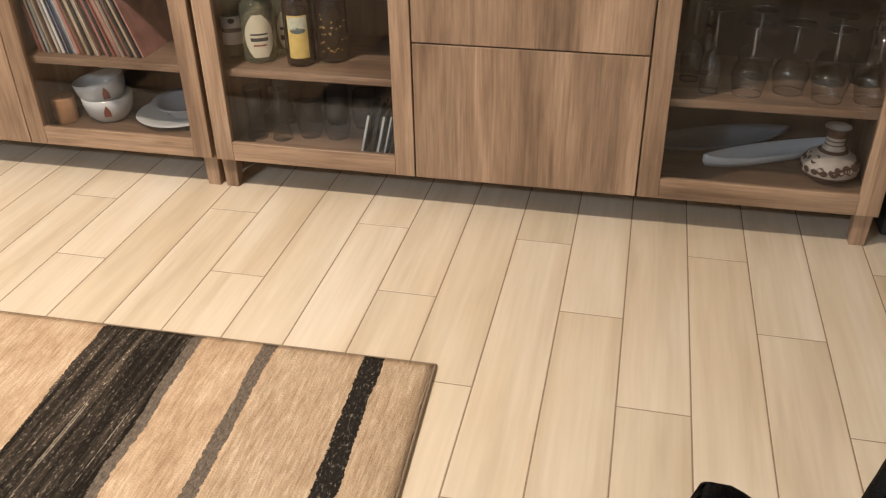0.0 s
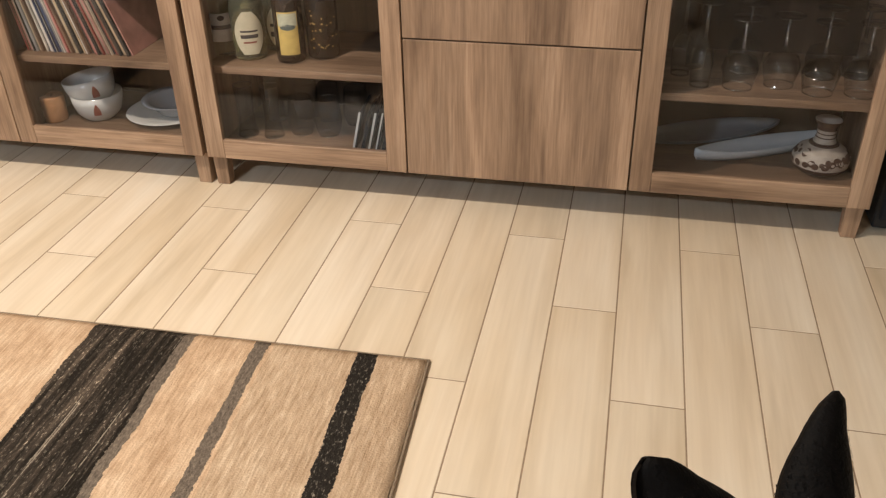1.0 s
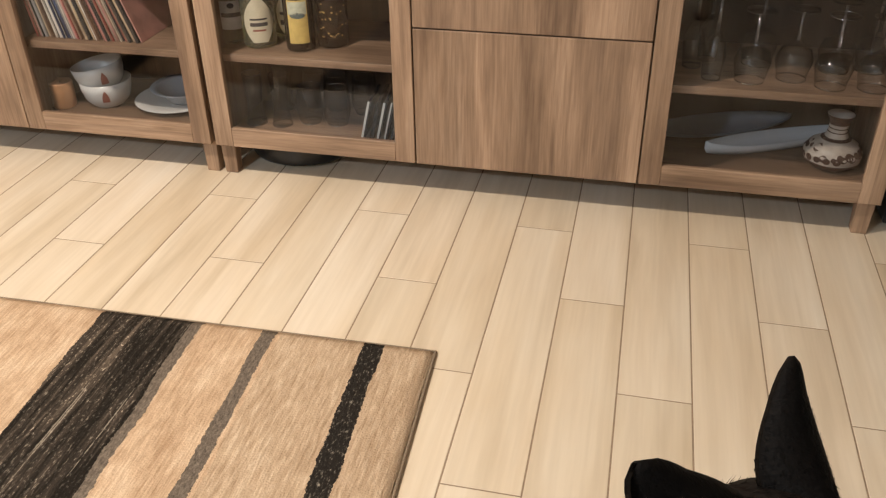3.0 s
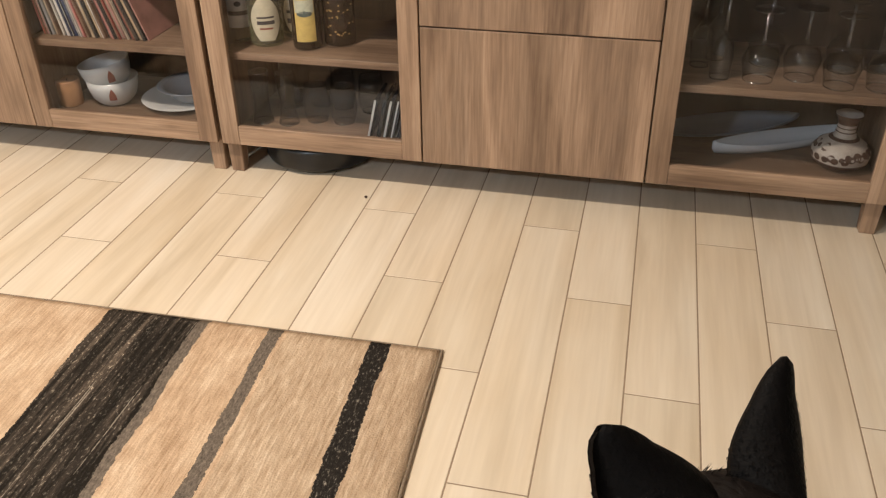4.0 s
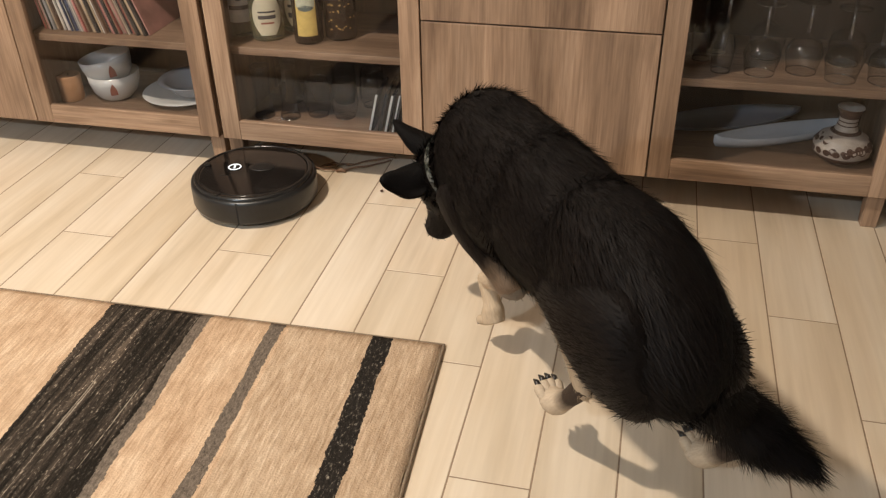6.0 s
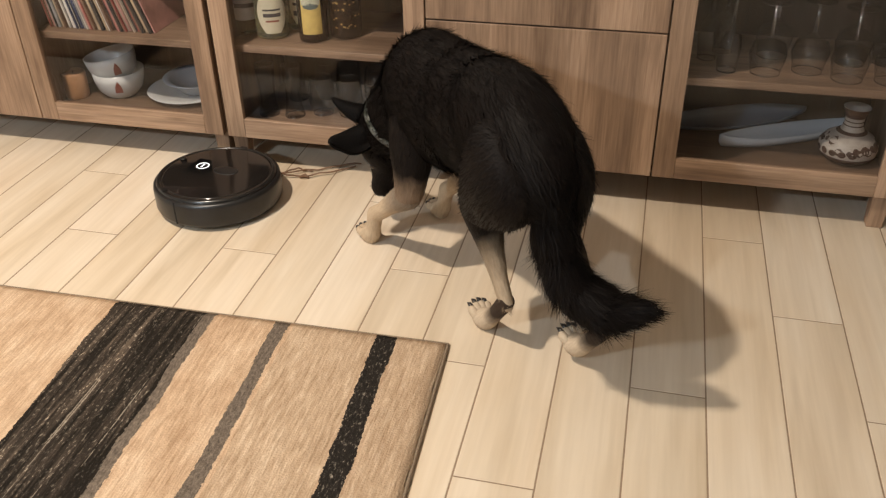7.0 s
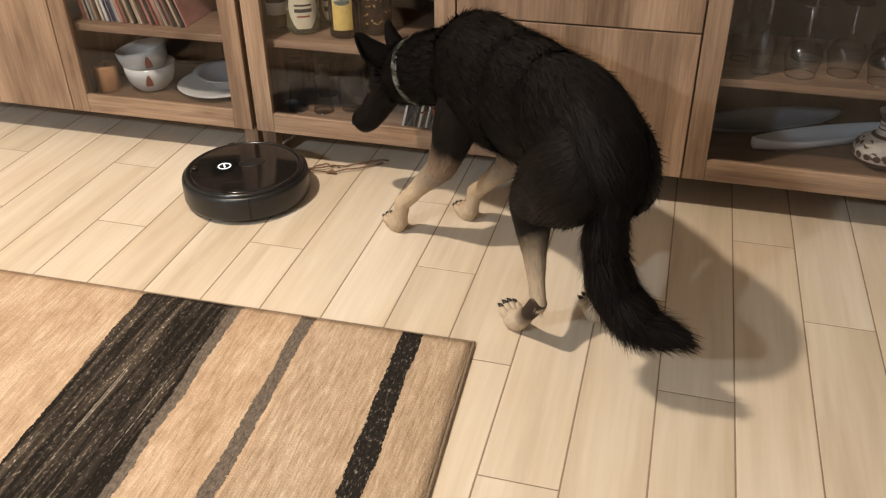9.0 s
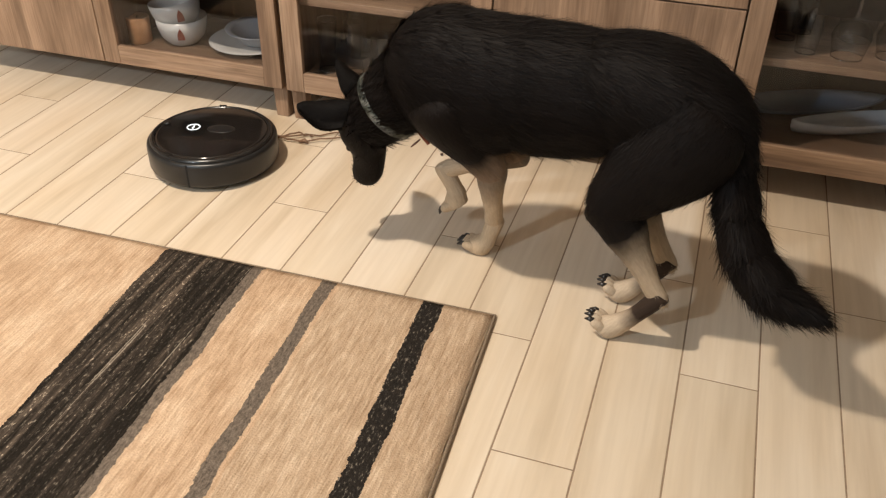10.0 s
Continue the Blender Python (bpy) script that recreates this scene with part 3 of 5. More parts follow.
SH = SHELF + 0.0003
bottle("silver-labelled clear glass liquor bottle on the shelf", pose(0.034, 0.150, SH), 0.037, 0.16, 0.235, PALE, [
    ("label", LABEL_SILVER, 0.045, 0.125, 62, VIEW, None, "silver paper label"), ("emblem", INK, 0.105, 0.120, 15, VIEW, oval, "dark oval emblem"), ("text_bar", INK, 0.080, 0.092, 48, VIEW, None, "dark lettering bar")])
b2 = bottle("round clear bottle of straw-coloured liquor with a cream label", pose(0.119, 0.138, SH), 0.047, 0.150, 0.225, PALE, [
    ("label", LABEL_CREAM, 0.020, 0.140, 54, VIEW, bulge, "cream shield-shaped paper label"), ("text_bar", INK, 0.083, 0.088, 30, VIEW, None, "thin dark lettering bar"), ("text_bar", INK, 0.066, 0.076, 30, VIEW, None, "dark lettering bar"), ("ribbon", BRICK, 0.052, 0.057, 22, VIEW, None, "narrow red-brown ribbon")])
part("liquor", lathe([(0, 0.006), (0.043, 0.006), (0.0445, 0.012), (0.0445, 0.145), (0, 0.145)], 40), glass("straw_liquor_clear", (0.80, 0.74, 0.48), 0.0, 1.33), b2, "straw-coloured liquor", smooth=True)
bottle("round clear bottle with a cream label behind the others", pose(0.178, 0.225, SH), 0.045, 0.150, 0.225, PALE, [
    ("label", LABEL_CREAM, 0.022, 0.132, 46, VIEW - 10, bulge, "cream shield-shaped paper label"), ("text_bar", INK, 0.075, 0.083, 30, VIEW - 10, None, "dark lettering bar"), ("text_bar", INK, 0.046, 0.060, 30, VIEW - 10, None, "dark lettering bar")])
bottle("dark brown bottle with a tall yellow picture label", pose(0.244, 0.130, SH), 0.041, 0.170, 0.255, BROWNGLASS, [
    ("label", LABEL_YELLOW, 0.026, 0.145, 40, VIEW - 8, None, "yellow paper label"), ("picture", LABEL_SKY, 0.106, 0.141, 37, VIEW - 8, None, "pale landscape picture"), ("hills", plain("hill_ink", (0.10, 0.13, 0.12), 0.7, vary=0.3, scale=90), 0.095, 0.112, 30, VIEW - 8, oval, "dark hills on the label")])
b5 = bottle("dark bottle with small gold printed dots", pose(0.322, 0.180, SH), 0.045, 0.165, 0.245, BROWNGLASS, [])
rng = random.Random(9)
for i in range(26):
    z0, c = rng.uniform(0.03, 0.15), VIEW + rng.uniform(-50, 50)
    part("gold_dot", wrap(0.0457, z0, z0 + rng.uniform(0.003, 0.007), rng.uniform(2, 5), c, oval, 4, 3), GOLD, b5)

# ---- tumblers and discs under the bottles ----


def tumbler(name, label, at, outer, wall, group):
    prof = [(0, 0)] + outer + [(r - wall, z) for r, z in reversed(outer[1:])] + [(0, outer[0][1] + 0.008)]
    g = thing(name, label, "glass", at, group)
    part("bowl", lathe(prof, 36), GLASS, g, smooth=True).visible_shadow = False
    ring("rim", outer[-1][0] - wall / 2, outer[-1][1], 0.0012, g)
    ring("foot", outer[1][0], outer[1][1] + 0.002, 0.0016, g)
    return g


GLINT = thin_glass("glass_edge", (0.80, 0.80, 0.79), 0.12, 0.5, 0.30)


def ring(name, r, z, thick, parent):
    part(name, lathe([(r + thick * math.cos(a), z + thick * math.sin(a)) for a in (2 * math.pi * k / 6 for k in range(7))], 36), GLINT, parent, smooth=True).visible_shadow = False


tall = [(0.026, 0), (0.029, 0.002), (0.030, 0.012), (0.025, 0.03), (0.022, 0.07), (0.027, 0.13), (0.029, 0.158)]
first = tumbler("beer_glass", "tall clear waisted drinking glass in the cabinet", pose(0.075, 0.138, FLOOR_IN), tall, 0.0022, "drinking glasses in the cabinet")
copy_thing(first, pose(0.155, 0.142, FLOOR_IN))
copy_thing(first, pose(0.118, 0.265, FLOOR_IN))
round_ = [(0.024, 0), (0.029, 0.002), (0.037, 0.02), (0.041, 0.048), (0.038, 0.085), (0.033, 0.115)]
second = tumbler("tumbler", "clear round stemless glass in the cabinet", pose(0.232, 0.176, FLOOR_IN), round_, 0.0018, "drinking glasses in the cabinet")
for x, y in ((0.315, 0.179), (0.278, 0.285), (0.372, 0.275), (0.205, 0.295)):
    copy_thing(second, pose(x, y, FLOOR_IN))
CASE = glass("jewel_case", (0.85, 0.87, 0.88), 0.05)
PAPER = plain("disc_spine", (0.62, 0.62, 0.60), 0.5, vary=0.1)
DISCART = plain("disc_cover", (0.03, 0.03, 0.035), 0.15, vary=0.5, scale=60)
for i, x in enumerate((0.422, 0.447, 0.468, 0.489, 0.508)):
    c = thing("disc_case", "slim disc case leaning in the cabinet", "disc case", pose(x, 0.075 + 0.004 * (i % 2), FLOOR_IN + 0.0005, 0, 13, 4), "disc cases")
    part("cover", box(-0.0045, 0.0045, 0.004, 0.138, 0.0012, 0.124, 0.001), DISCART, c)
    part("spine", box(-0.005, -0.001 if i % 2 else 0.001, 0.0, 0.0035, 0.0012, 0.124, 0.0005), PAPER if i in (0, 2, 3) else DISCART, c, "pale printed spine")
    part("title_bar", box(-0.0052, -0.0046, 0.03, 0.09, 0.06 + 0.01 * i, 0.072 + 0.01 * i, 0), PAPER, c, "pale lettering bar")

# ---- upturned stem glasses on the shelf of the far cabinet ----


STEMWARE = thin_glass("stemware", (0.97, 0.97, 0.97), 0.06, 0.75)


def stemglass(name, label, at, rim, belly, height):
    """Upturned: rim on the shelf, foot on top."""
    bowl_h = height * 0.52
    outer = [(rim, 0.0), (rim * 1.06, bowl_h * 0.15), (belly, bowl_h * 0.55), (belly * 0.82, bowl_h * 0.82), (0.009, bowl_h * 1.02), (0.0042, bowl_h * 1.12),
             (0.0040, height - 0.012), (0.010, height - 0.005), (0.036, height - 0.0015), (0.0365, height), (0, height + 0.0005)]
    inner = [(0, bowl_h * 0.97), (belly * 0.78, bowl_h * 0.80), (belly - 0.0016, bowl_h * 0.55), (rim * 1.06 - 0.0016, bowl_h * 0.15), (rim - 0.0016, 0.0)]
    prof = inner + outer
    g = thing(name, label, "wine glass", at, "upturned glasses on the shelf")
    part("glass_body", lathe(prof, 36), STEMWARE, g, smooth=True).visible_shadow = False
    ring("rim", rim - 0.0008, 0.0016, 0.0013, g)
    ring("foot", 0.0362, height - 0.0005, 0.0011, g)
    part("stem", tube([(0, 0, bowl_h * 1.10), (0, 0, height - 0.010)], 0.0046, 10), GLINT, g, smooth=True).visible_shadow = False
    return g


wine = stemglass("wine_glass", "clear stemmed wine glass standing upside down on the shelf", pose(1.446, 0.114, SH), 0.0365, 0.046, 0.178)
for x, y in ((1.548, 0.144), (1.636, 0.105), (1.736, 0.108), (1.470, 0.240), (1.660, 0.225), (1.752, 0.240)):
    copy_thing(wine, pose(x, y, SH))
flute = stemglass("champagne_flute", "slim clear champagne flute standing upside down on the shelf", pose(1.352, 0.112, SH), 0.024, 0.029, 0.215)
for x, y in ((1.305, 0.19), (1.345, 0.25)):
    copy_thing(flute, pose(x, y, SH))


def boat(length, width, high, wall):
    """Long shallow serving dish with pointed ends and a thin rim."""
    bm = bmesh.new()
    rings = []
    n = 28
    for i in range(n + 1):
        u = 2 * i / n - 1
        w = width / 2 * (1 - abs(u) ** 2.4) ** 0.85 + 0.0015
        up = 0.010 * abs(u) ** 3
        x = u * length / 2
        rings.append([bm.verts.new(p) for p in ((x, -w, high + up), (x, -w * 0.86, high * 0.4 + up), (x * 0.96, -w * 0.5, up), (x * 0.96, w * 0.5, up), (x, w * 0.86, high * 0.4 + up), (x, w, high + up),
                      (x * 0.985, w - wall, high + up), (x * 0.97, w * 0.8 - wall, high * 0.42 + up), (x * 0.94, w * 0.45, wall + up), (x * 0.94, -w * 0.45, wall + up), (x * 0.97, -w * 0.8 + wall, high * 0.42 + up), (x * 0.985, -w + wall, high + up))])
    for a, b in zip(rings, rings[1:]):
        for k in range(12):
            bm.faces.new((a[k], b[k], b[(k + 1) % 12], a[(k + 1) % 12]))
    bm.faces.new(rings[0])
    bm.faces.new(list(reversed(rings[-1])))
    bmesh.ops.recalc_face_normals(bm, faces=bm.faces[:])
    return bm


BLUEWHITE = plain("cool_white_glaze", (0.66, 0.68, 0.70), 0.22, vary=0.04)
d1 = thing("serving_dish", "long narrow white porcelain serving dish in the cabinet", "serving dish", pose(1.553, 0.258, FLOOR_IN + 0.0005, 0, 0, 27))
part("body", boat(0.41, 0.084, 0.034, 0.0025), BLUEWHITE, d1, smooth=True)
d2 = thing("serving_dish", "long shallow grey-blue serving dish leaning behind another", "serving dish", pose(1.408, 0.318, FLOOR_IN + 0.016, 18, -3, 17))
part("body", boat(0.42, 0.085, 0.024, 0.0025), plain("slate_glaze", (0.17, 0.19, 0.22), 0.3, vary=0.1), d2, smooth=True)

# painted clay vase
CLAY = plain("brown_slip", (0.115, 0.062, 0.042), 0.5, vary=0.25, scale=60)
CREAM = plain("cream_slip", (0.58, 0.50, 0.42), 0.45, vary=0.12, scale=60)


def vase_r(z):
    pts = [(0.0, 0.040), (0.008, 0.055), (0.025, 0.071), (0.045, 0.0735), (0.064, 0.062), (0.080, 0.038), (0.088, 0.028), (0.106, 0.0235), (0.130, 0.024), (0.142, 0.031), (0.150, 0.034)]
    for (a, ra), (b, rb) in zip(pts, pts[1:]):
        if z <= b:
            s = (z - a) / (b - a)
            s = s * s * (3 - 2 * s)
            return ra + (rb - ra) * s
    return 0.034


vase = thing("vase", "round cream clay vase with brown painted flowers and neck bands", "vase", pose(1.697, 0.178, FLOOR_IN))


def slip(z0, z1, extra=0.0):
    n = max(3, int((z1 - z0) / 0.004))
    return [(vase_r(z0 + (z1 - z0) * i / n) + extra, z0 + (z1 - z0) * i / n) for i in range(n + 1)]


part("body", lathe([(0, 0)] + slip(0, 0.148) + [(0.031, 0.149), (0.020, 0.13), (0, 0.11)], 48), CREAM, vase, smooth=True)
for z0, z1 in ((0.0, 0.027), (0.081, 0.087), (0.100, 0.103), (0.111, 0.114), (0.122, 0.149)):
    part("band", lathe(slip(z0, z1, 0.0008), 48), CLAY, vase, "brown painted band", smooth=True)
rng = random.Random(3)
for i in range(40):
    a, z, s = (i * 137.5) % 360, 0.036 + 0.032 * ((i * 0.755) % 1), rng.uniform(0.0055, 0.0105)
    bm = bmesh.new()
    vs = []
    for k in range(9):
        t = 2 * math.pi * k / 9
        zz = z + s * math.sin(t)
        r = vase_r(zz) + 0.0012
        aa = radians(a) + s * 1.1 * math.cos(t) / r
        vs.append(bm.verts.new((r * math.cos(aa), r * math.sin(aa), zz)))
    bm.faces.new(vs)
    part("painted_dot", bm, CLAY, vase)

# ---- dog: built of rigid pieces on a jointed skeleton ----


def fur(name, upper, lower=None, start=0.0, end=1.0):
    """Short coat; upper colour turns into lower between start and end along the piece."""
    m, nt, bsdf = nodes_of(name)
    tc = nt.nodes.new("ShaderNodeTexCoord")

    def scaled(sc):
        mp = nt.nodes.new("ShaderNodeMapping")
        mp.inputs["Scale"].default_value = sc
        nt.links.new(tc.outputs["Object"], mp.inputs[0])
        return mp.outputs[0]
    hair = noise_of(nt, scaled((45, 260, 260)), 1.0, 3, 0.6)
    patch = noise_of(nt, scaled((14, 14, 14)), 1.0, 3, 0.55)

    def shade(c):
        a = mix(nt, hair, tuple(v * 0.65 for v in c), tuple(min(1, v * 1.4) for v in c))
        warm = (2.1, 1.6, 1.35) if c[0] < 0.05 else (1.05, 1.08, 1.10)
        return mix(nt, patch, a, mix(nt, 0.5, a, tuple(min(1, v * w) for v, w in zip(c, warm))))
    col = shade(upper)
    if lower:
        sep = nt.nodes.new("ShaderNodeSeparateXYZ")
        nt.links.new(tc.outputs["Object"], sep.inputs[0])
        at = maths(nt, "ADD", sep.outputs[0], maths(nt, "MULTIPLY_ADD", patch, 0.08, -0.04))
        f = maths(nt, "DIVIDE", maths(nt, "SUBTRACT", at, start), end - start)
        f = maths(nt, "MINIMUM", maths(nt, "MAXIMUM", f, 0.0), 1.0)
        col = mix(nt, f, col, shade(lower))
    nt.links.new(col, bsdf.inputs["Base Color"])
    bsdf.inputs["Roughness"].default_value = 0.56
    bsdf.inputs["Specular IOR Level"].default_value = 0.075
    bump(nt, bsdf, hair, 0.5, 0.003)
    return m


BLACKFUR, TANFUR = (0.0048, 0.0038, 0.0034), (0.45, 0.34, 0.232)
FUR = fur("black_coat", BLACKFUR)
FUR_ARM = fur("coat_upper_arm", BLACKFUR, (0.22, 0.15, 0.10), 0.10, 0.17)
FUR_FORE = fur("coat_forearm", (0.19, 0.145, 0.105), TANFUR, 0.02, 0.12)
FUR_SHIN = fur("coat_shin", BLACKFUR, (0.36, 0.275, 0.19), 0.05, 0.15)
FUR_PAW = fur("coat_paw", TANFUR)
FUR_HOCK = fur("coat_hock", (0.03, 0.022, 0.017), (0.46, 0.36, 0.26), 0.045, 0.10)
CLAW = plain("claw_horn", (0.018, 0.014, 0.012), 0.35, vary=0.2)
NOSEMAT = plain("nose_leather", (0.010, 0.009, 0.009), 0.35, vary=0.2, scale=300, relief=0.0006)
EYEMAT = plain("eye", (0.02, 0.012, 0.007), 0.06)
EARSKIN = fur("ear_coat", (0.003, 0.0027, 0.0026))
EARSKIN.node_tree.nodes["Principled BSDF"].inputs["Specular IOR Level"].default_value = 0.04


def loft(rings, seg=22, rough=0.003, seed=0.0):
    """Body of ellipses along local x: rings of (x, y, z, half width, half height)."""
    verts, faces = [], []
    for x, y, z, w, h in rings:
        for k in range(seg):
            a = 2 * math.pi * k / seg
            p = Vector((x, y + w * math.cos(a), z + h * math.sin(a)))
            n = Vector((0, math.cos(a), math.sin(a)))
            verts.append(p + n * rough * noise.noise(p * 28 + Vector((seed, 0, 0))))
    for i in range(len(rings) - 1):
        for k in range(seg):
            a, b = i * seg + k, i * seg + (k + 1) % seg
            faces.append((a, b, b + seg, a + seg))
    faces.append(tuple(range(seg - 1, -1, -1)))
    faces.append(tuple(range((len(rings) - 1) * seg, len(rings) * seg)))
    return verts, faces


def spline(points, n):
    """Smooth rings between a few given ones."""
    out = []
    for i in range(len(points) - 1):
        p0, p1, p2, p3 = points[max(i - 1, 0)], points[i], points[i + 1], points[min(i + 2, len(points) - 1)]
        for s in range(n):
            t = s / n
            out.append(tuple(max(0.5 * (2 * b + (c - a) * t + (2 * a - 5 * b + 4 * c - d) * t * t + (3 * b - a - 3 * c + d) * t ** 3), 0.001) if j > 2 else
                             0.5 * (2 * b + (c - a) * t + (2 * a - 5 * b + 4 * c - d) * t * t + (3 * b - a - 3 * c + d) * t ** 3)
                             for j, (a, b, c, d) in enumerate(zip(p0, p1, p2, p3))))
    return out + [points[-1]]


def coat(verts, faces, count, length, lie, lift, seed, width=0.0009, where=None):
    """Adds single hairs that lie along a direction over the faces."""
    rnd = random.Random(seed)
    areas, quads = [], []
    for f in faces:
        if len(f) != 4:
            continue
        a, b, c, d = (verts[i] for i in f)
        n = (b - a).cross(d - a)
        if n.length < 1e-9:
            continue
        areas.append(n.length)
        quads.append((a, b, c, d, n.normalized()))
    lie = Vector(lie).normalized()
    for a, b, c, d, n in rnd.choices(quads, areas, k=count):
        u, v = rnd.random(), rnd.random()
        p = a * (1 - u) * (1 - v) + b * u * (1 - v) + c * u * v + d * (1 - u) * v
        if where and not where(p):
            continue
        ln = length * rnd.uniform(0.55, 1.25)
        way = (lie - n * lie.dot(n))
        way = (way.normalized() if way.length > 0.05 else Vector((0, 0, -1))) + n * lift * rnd.uniform(0.3, 1.3) + Vector((rnd.uniform(-0.25, 0.25), rnd.uniform(-0.25, 0.25), rnd.uniform(-0.25, 0.25)))
        side = n.cross(way).normalized() * width
        i = len(verts)
        root = p - n * 0.001
        verts += [root - side, root + side, root + way.normalized() * ln]
        faces.append((i, i + 1, i + 2))


def furry(name, data, material, parent, label="", shift=None):
    verts, faces = data
    me = bpy.data.meshes.new(name)
    me.from_pydata([tuple(v) for v in verts], [], faces)
    me.polygons.foreach_set("use_smooth", [len(f) == 4 for f in faces])
    me.materials.append(material)
    me.update()
    ob = new(name, me)
    ob.parent = parent
    if label:
        tagged(ob, label)
    return ob


dog = thing("dog", "black shepherd dog with tan legs and bushy tail on the floor", "dog", pose(1.5, -1.9, 0))
BONE = {}


def bone(key, name, rings, material, n=4, seg=20, hairs=0, length=0.02, lie=(1, 0, 0), lift=0.25, rough=0.003, label="", width=0.0011, where=None):
    v, f = loft(spline(rings, n), seg, rough, len(BONE) * 3.7)
    if hairs:
        coat(v, f, hairs, length, lie, lift, len(BONE) + 1, width, where)
    BONE[key] = furry(name, (v, f), material, dog, label)
    return BONE[key]


# trunk, x forward: ribcage, waist and croup overlap so that the back can bend
bone("chest", "chest", [(-0.26, 0, 0.02, 0.03, 0.03), (-0.20, 0, 0.016, 0.084, 0.098), (-0.12, 0, 0.008, 0.104, 0.124), (-0.03, 0, -0.008, 0.112, 0.142), (0.07, 0, -0.004, 0.108, 0.142),
                       (0.13, 0, 0.0, 0.096, 0.122), (0.175, 0, -0.012, 0.072, 0.09), (0.205, 0, -0.02, 0.03, 0.04), (0.212, 0, -0.02, 0.006, 0.008)], FUR, hairs=20000, length=0.036, lie=(-1, 0, -0.25), lift=0.09, seg=30)
bone("waist", "belly", [(-0.22, 0, 0.0, 0.03, 0.03), (-0.15, 0, -0.004, 0.080, 0.096), (-0.06, 0, -0.012, 0.097, 0.122), (0.05, 0, -0.014, 0.103, 0.134), (0.13, 0, -0.010, 0.088, 0.112), (0.19, 0, -0.008, 0.04, 0.05), (0.21, 0, -0.008, 0.01, 0.01)], FUR, hairs=16000, length=0.038, lie=(-1, 0, -0.2), lift=0.09, seg=30)
bone("croup", "rump", [(-0.195, 0, -0.03, 0.012, 0.016), (-0.18, 0, -0.026, 0.052, 0.062), (-0.12, 0, -0.012, 0.088, 0.100), (-0.03, 0, 0.004, 0.098, 0.116), (0.06, 0, 0.002, 0.095, 0.115), (0.14, 0, -0.004, 0.078, 0.092), (0.20, 0, -0.004, 0.02, 0.02)], FUR, hairs=16000, length=0.036, lie=(-1, 0, -0.35), lift=0.09, seg=30)
bone("neck", "neck", [(-0.10, 0, -0.03, 0.03, 0.03), (-0.07, 0, -0.028, 0.066, 0.068), (0.0, 0, -0.010, 0.082, 0.088), (0.08, 0, 0, 0.080, 0.088), (0.15, 0, 0, 0.074, 0.078), (0.21, 0, 0, 0.064, 0.064), (0.25, 0, 0, 0.02, 0.02)], FUR, hairs=8000, length=0.030, lie=(-1, 0, -0.15), lift=0.28, seg=24, width=0.0013)

# head, x towards the nose, origin in the skull
head = bone("head", "head", [(-0.085, 0, -0.005, 0.012, 0.012), (-0.07, 0, -0.003, 0.042, 0.042), (-0.03, 0, 0.004, 0.062, 0.056), (0.02, 0, 0.002, 0.063, 0.057), (0.058, 0, -0.008, 0.050, 0.046), (0.085, 0, -0.018, 0.040, 0.040),
                             (0.125, 0, -0.025, 0.034, 0.036), (0.155, 0, -0.026, 0.031, 0.034), (0.175, 0, -0.024, 0.024, 0.027), (0.185, 0, -0.022, 0.008, 0.010)], FUR, hairs=2400, length=0.012, lie=(-1, 0, -0.2), lift=0.3, seg=22, rough=0.002)
nose_bm = bmesh.new()
bmesh.ops.create_uvsphere(nose_bm, u_segments=14, v_segments=9, radius=0.0135)
for v in nose_bm.verts:
    v.co = Vector((0.179 + v.co.x * 0.75, v.co.y * 1.15, -0.013 + v.co.z * 0.85))
part("nose", nose_bm, NOSEMAT, head, "moist black nose", smooth=True)
for s in (1, -1):
    bm = bmesh.new()
    bmesh.ops.create_uvsphere(bm, u_segments=12, v_segments=8, radius=0.0085)
    bmesh.ops.translate(bm, verts=bm.verts, vec=(0.062, s * 0.037, 0.013))
    part("eye", bm, EYEMAT, head, "dark shining eye", smooth=True)
    # upright pointed ear: a cupped shell that faces forward
    v, f, rows, cols = [], [], 14, 9
    lean = Vector((-0.012, s * 0.048, 0.098))
    for i in range(rows + 1):
        u = i / rows
        w = 0.034 * (1 - u ** 2.8) ** 0.62 * (0.90 + 0.25 * math.sin(math.pi * min(1, u * 1.4))) + 0.0015
        mid = Vector((-0.022, s * 0.036, 0.030)) + lean * u + Vector((0.010 * math.sin(math.pi * u), 0, 0))
        for k in range(cols):
            a = k / (cols - 1) * 2 - 1
            out = Vector((0.18, s * 0.97, -0.12)).normalized()
            v.append(mid + out * (w * a) + Vector((-0.040, -s * 0.004, 0)) * (1 - a * a) * (1 - u) ** 0.7)
    m0 = len(v)
    for p in list(v):
        v.append(p + Vector((-0.006, -s * 0.001, 0)))
    for i in range(rows):
        for k in range(cols - 1):
            a = i * cols + k
            f.append((a, a + 1, a + cols + 1, a + cols))
            f.append((m0 + a, m0 + a + cols, m0 + a + cols + 1, m0 + a + 1))
    for i in range(rows):
        for e in (0, cols - 1):
            a = i * cols + e
            f.append((a, a + cols, m0 + a + cols, m0 + a))
    for k in range(cols - 1):
        a = rows * cols + k
        f.append((a, a + 1, m0 + a + 1, m0 + a))
    coat(v, f, 1100, 0.0045, (0, 0, -1), 0.05, 40 + s, 0.0008, lambda p: p.z < 0.10)
    furry("ear", (v, f), EARSKIN, head, "pointed upright black ear")

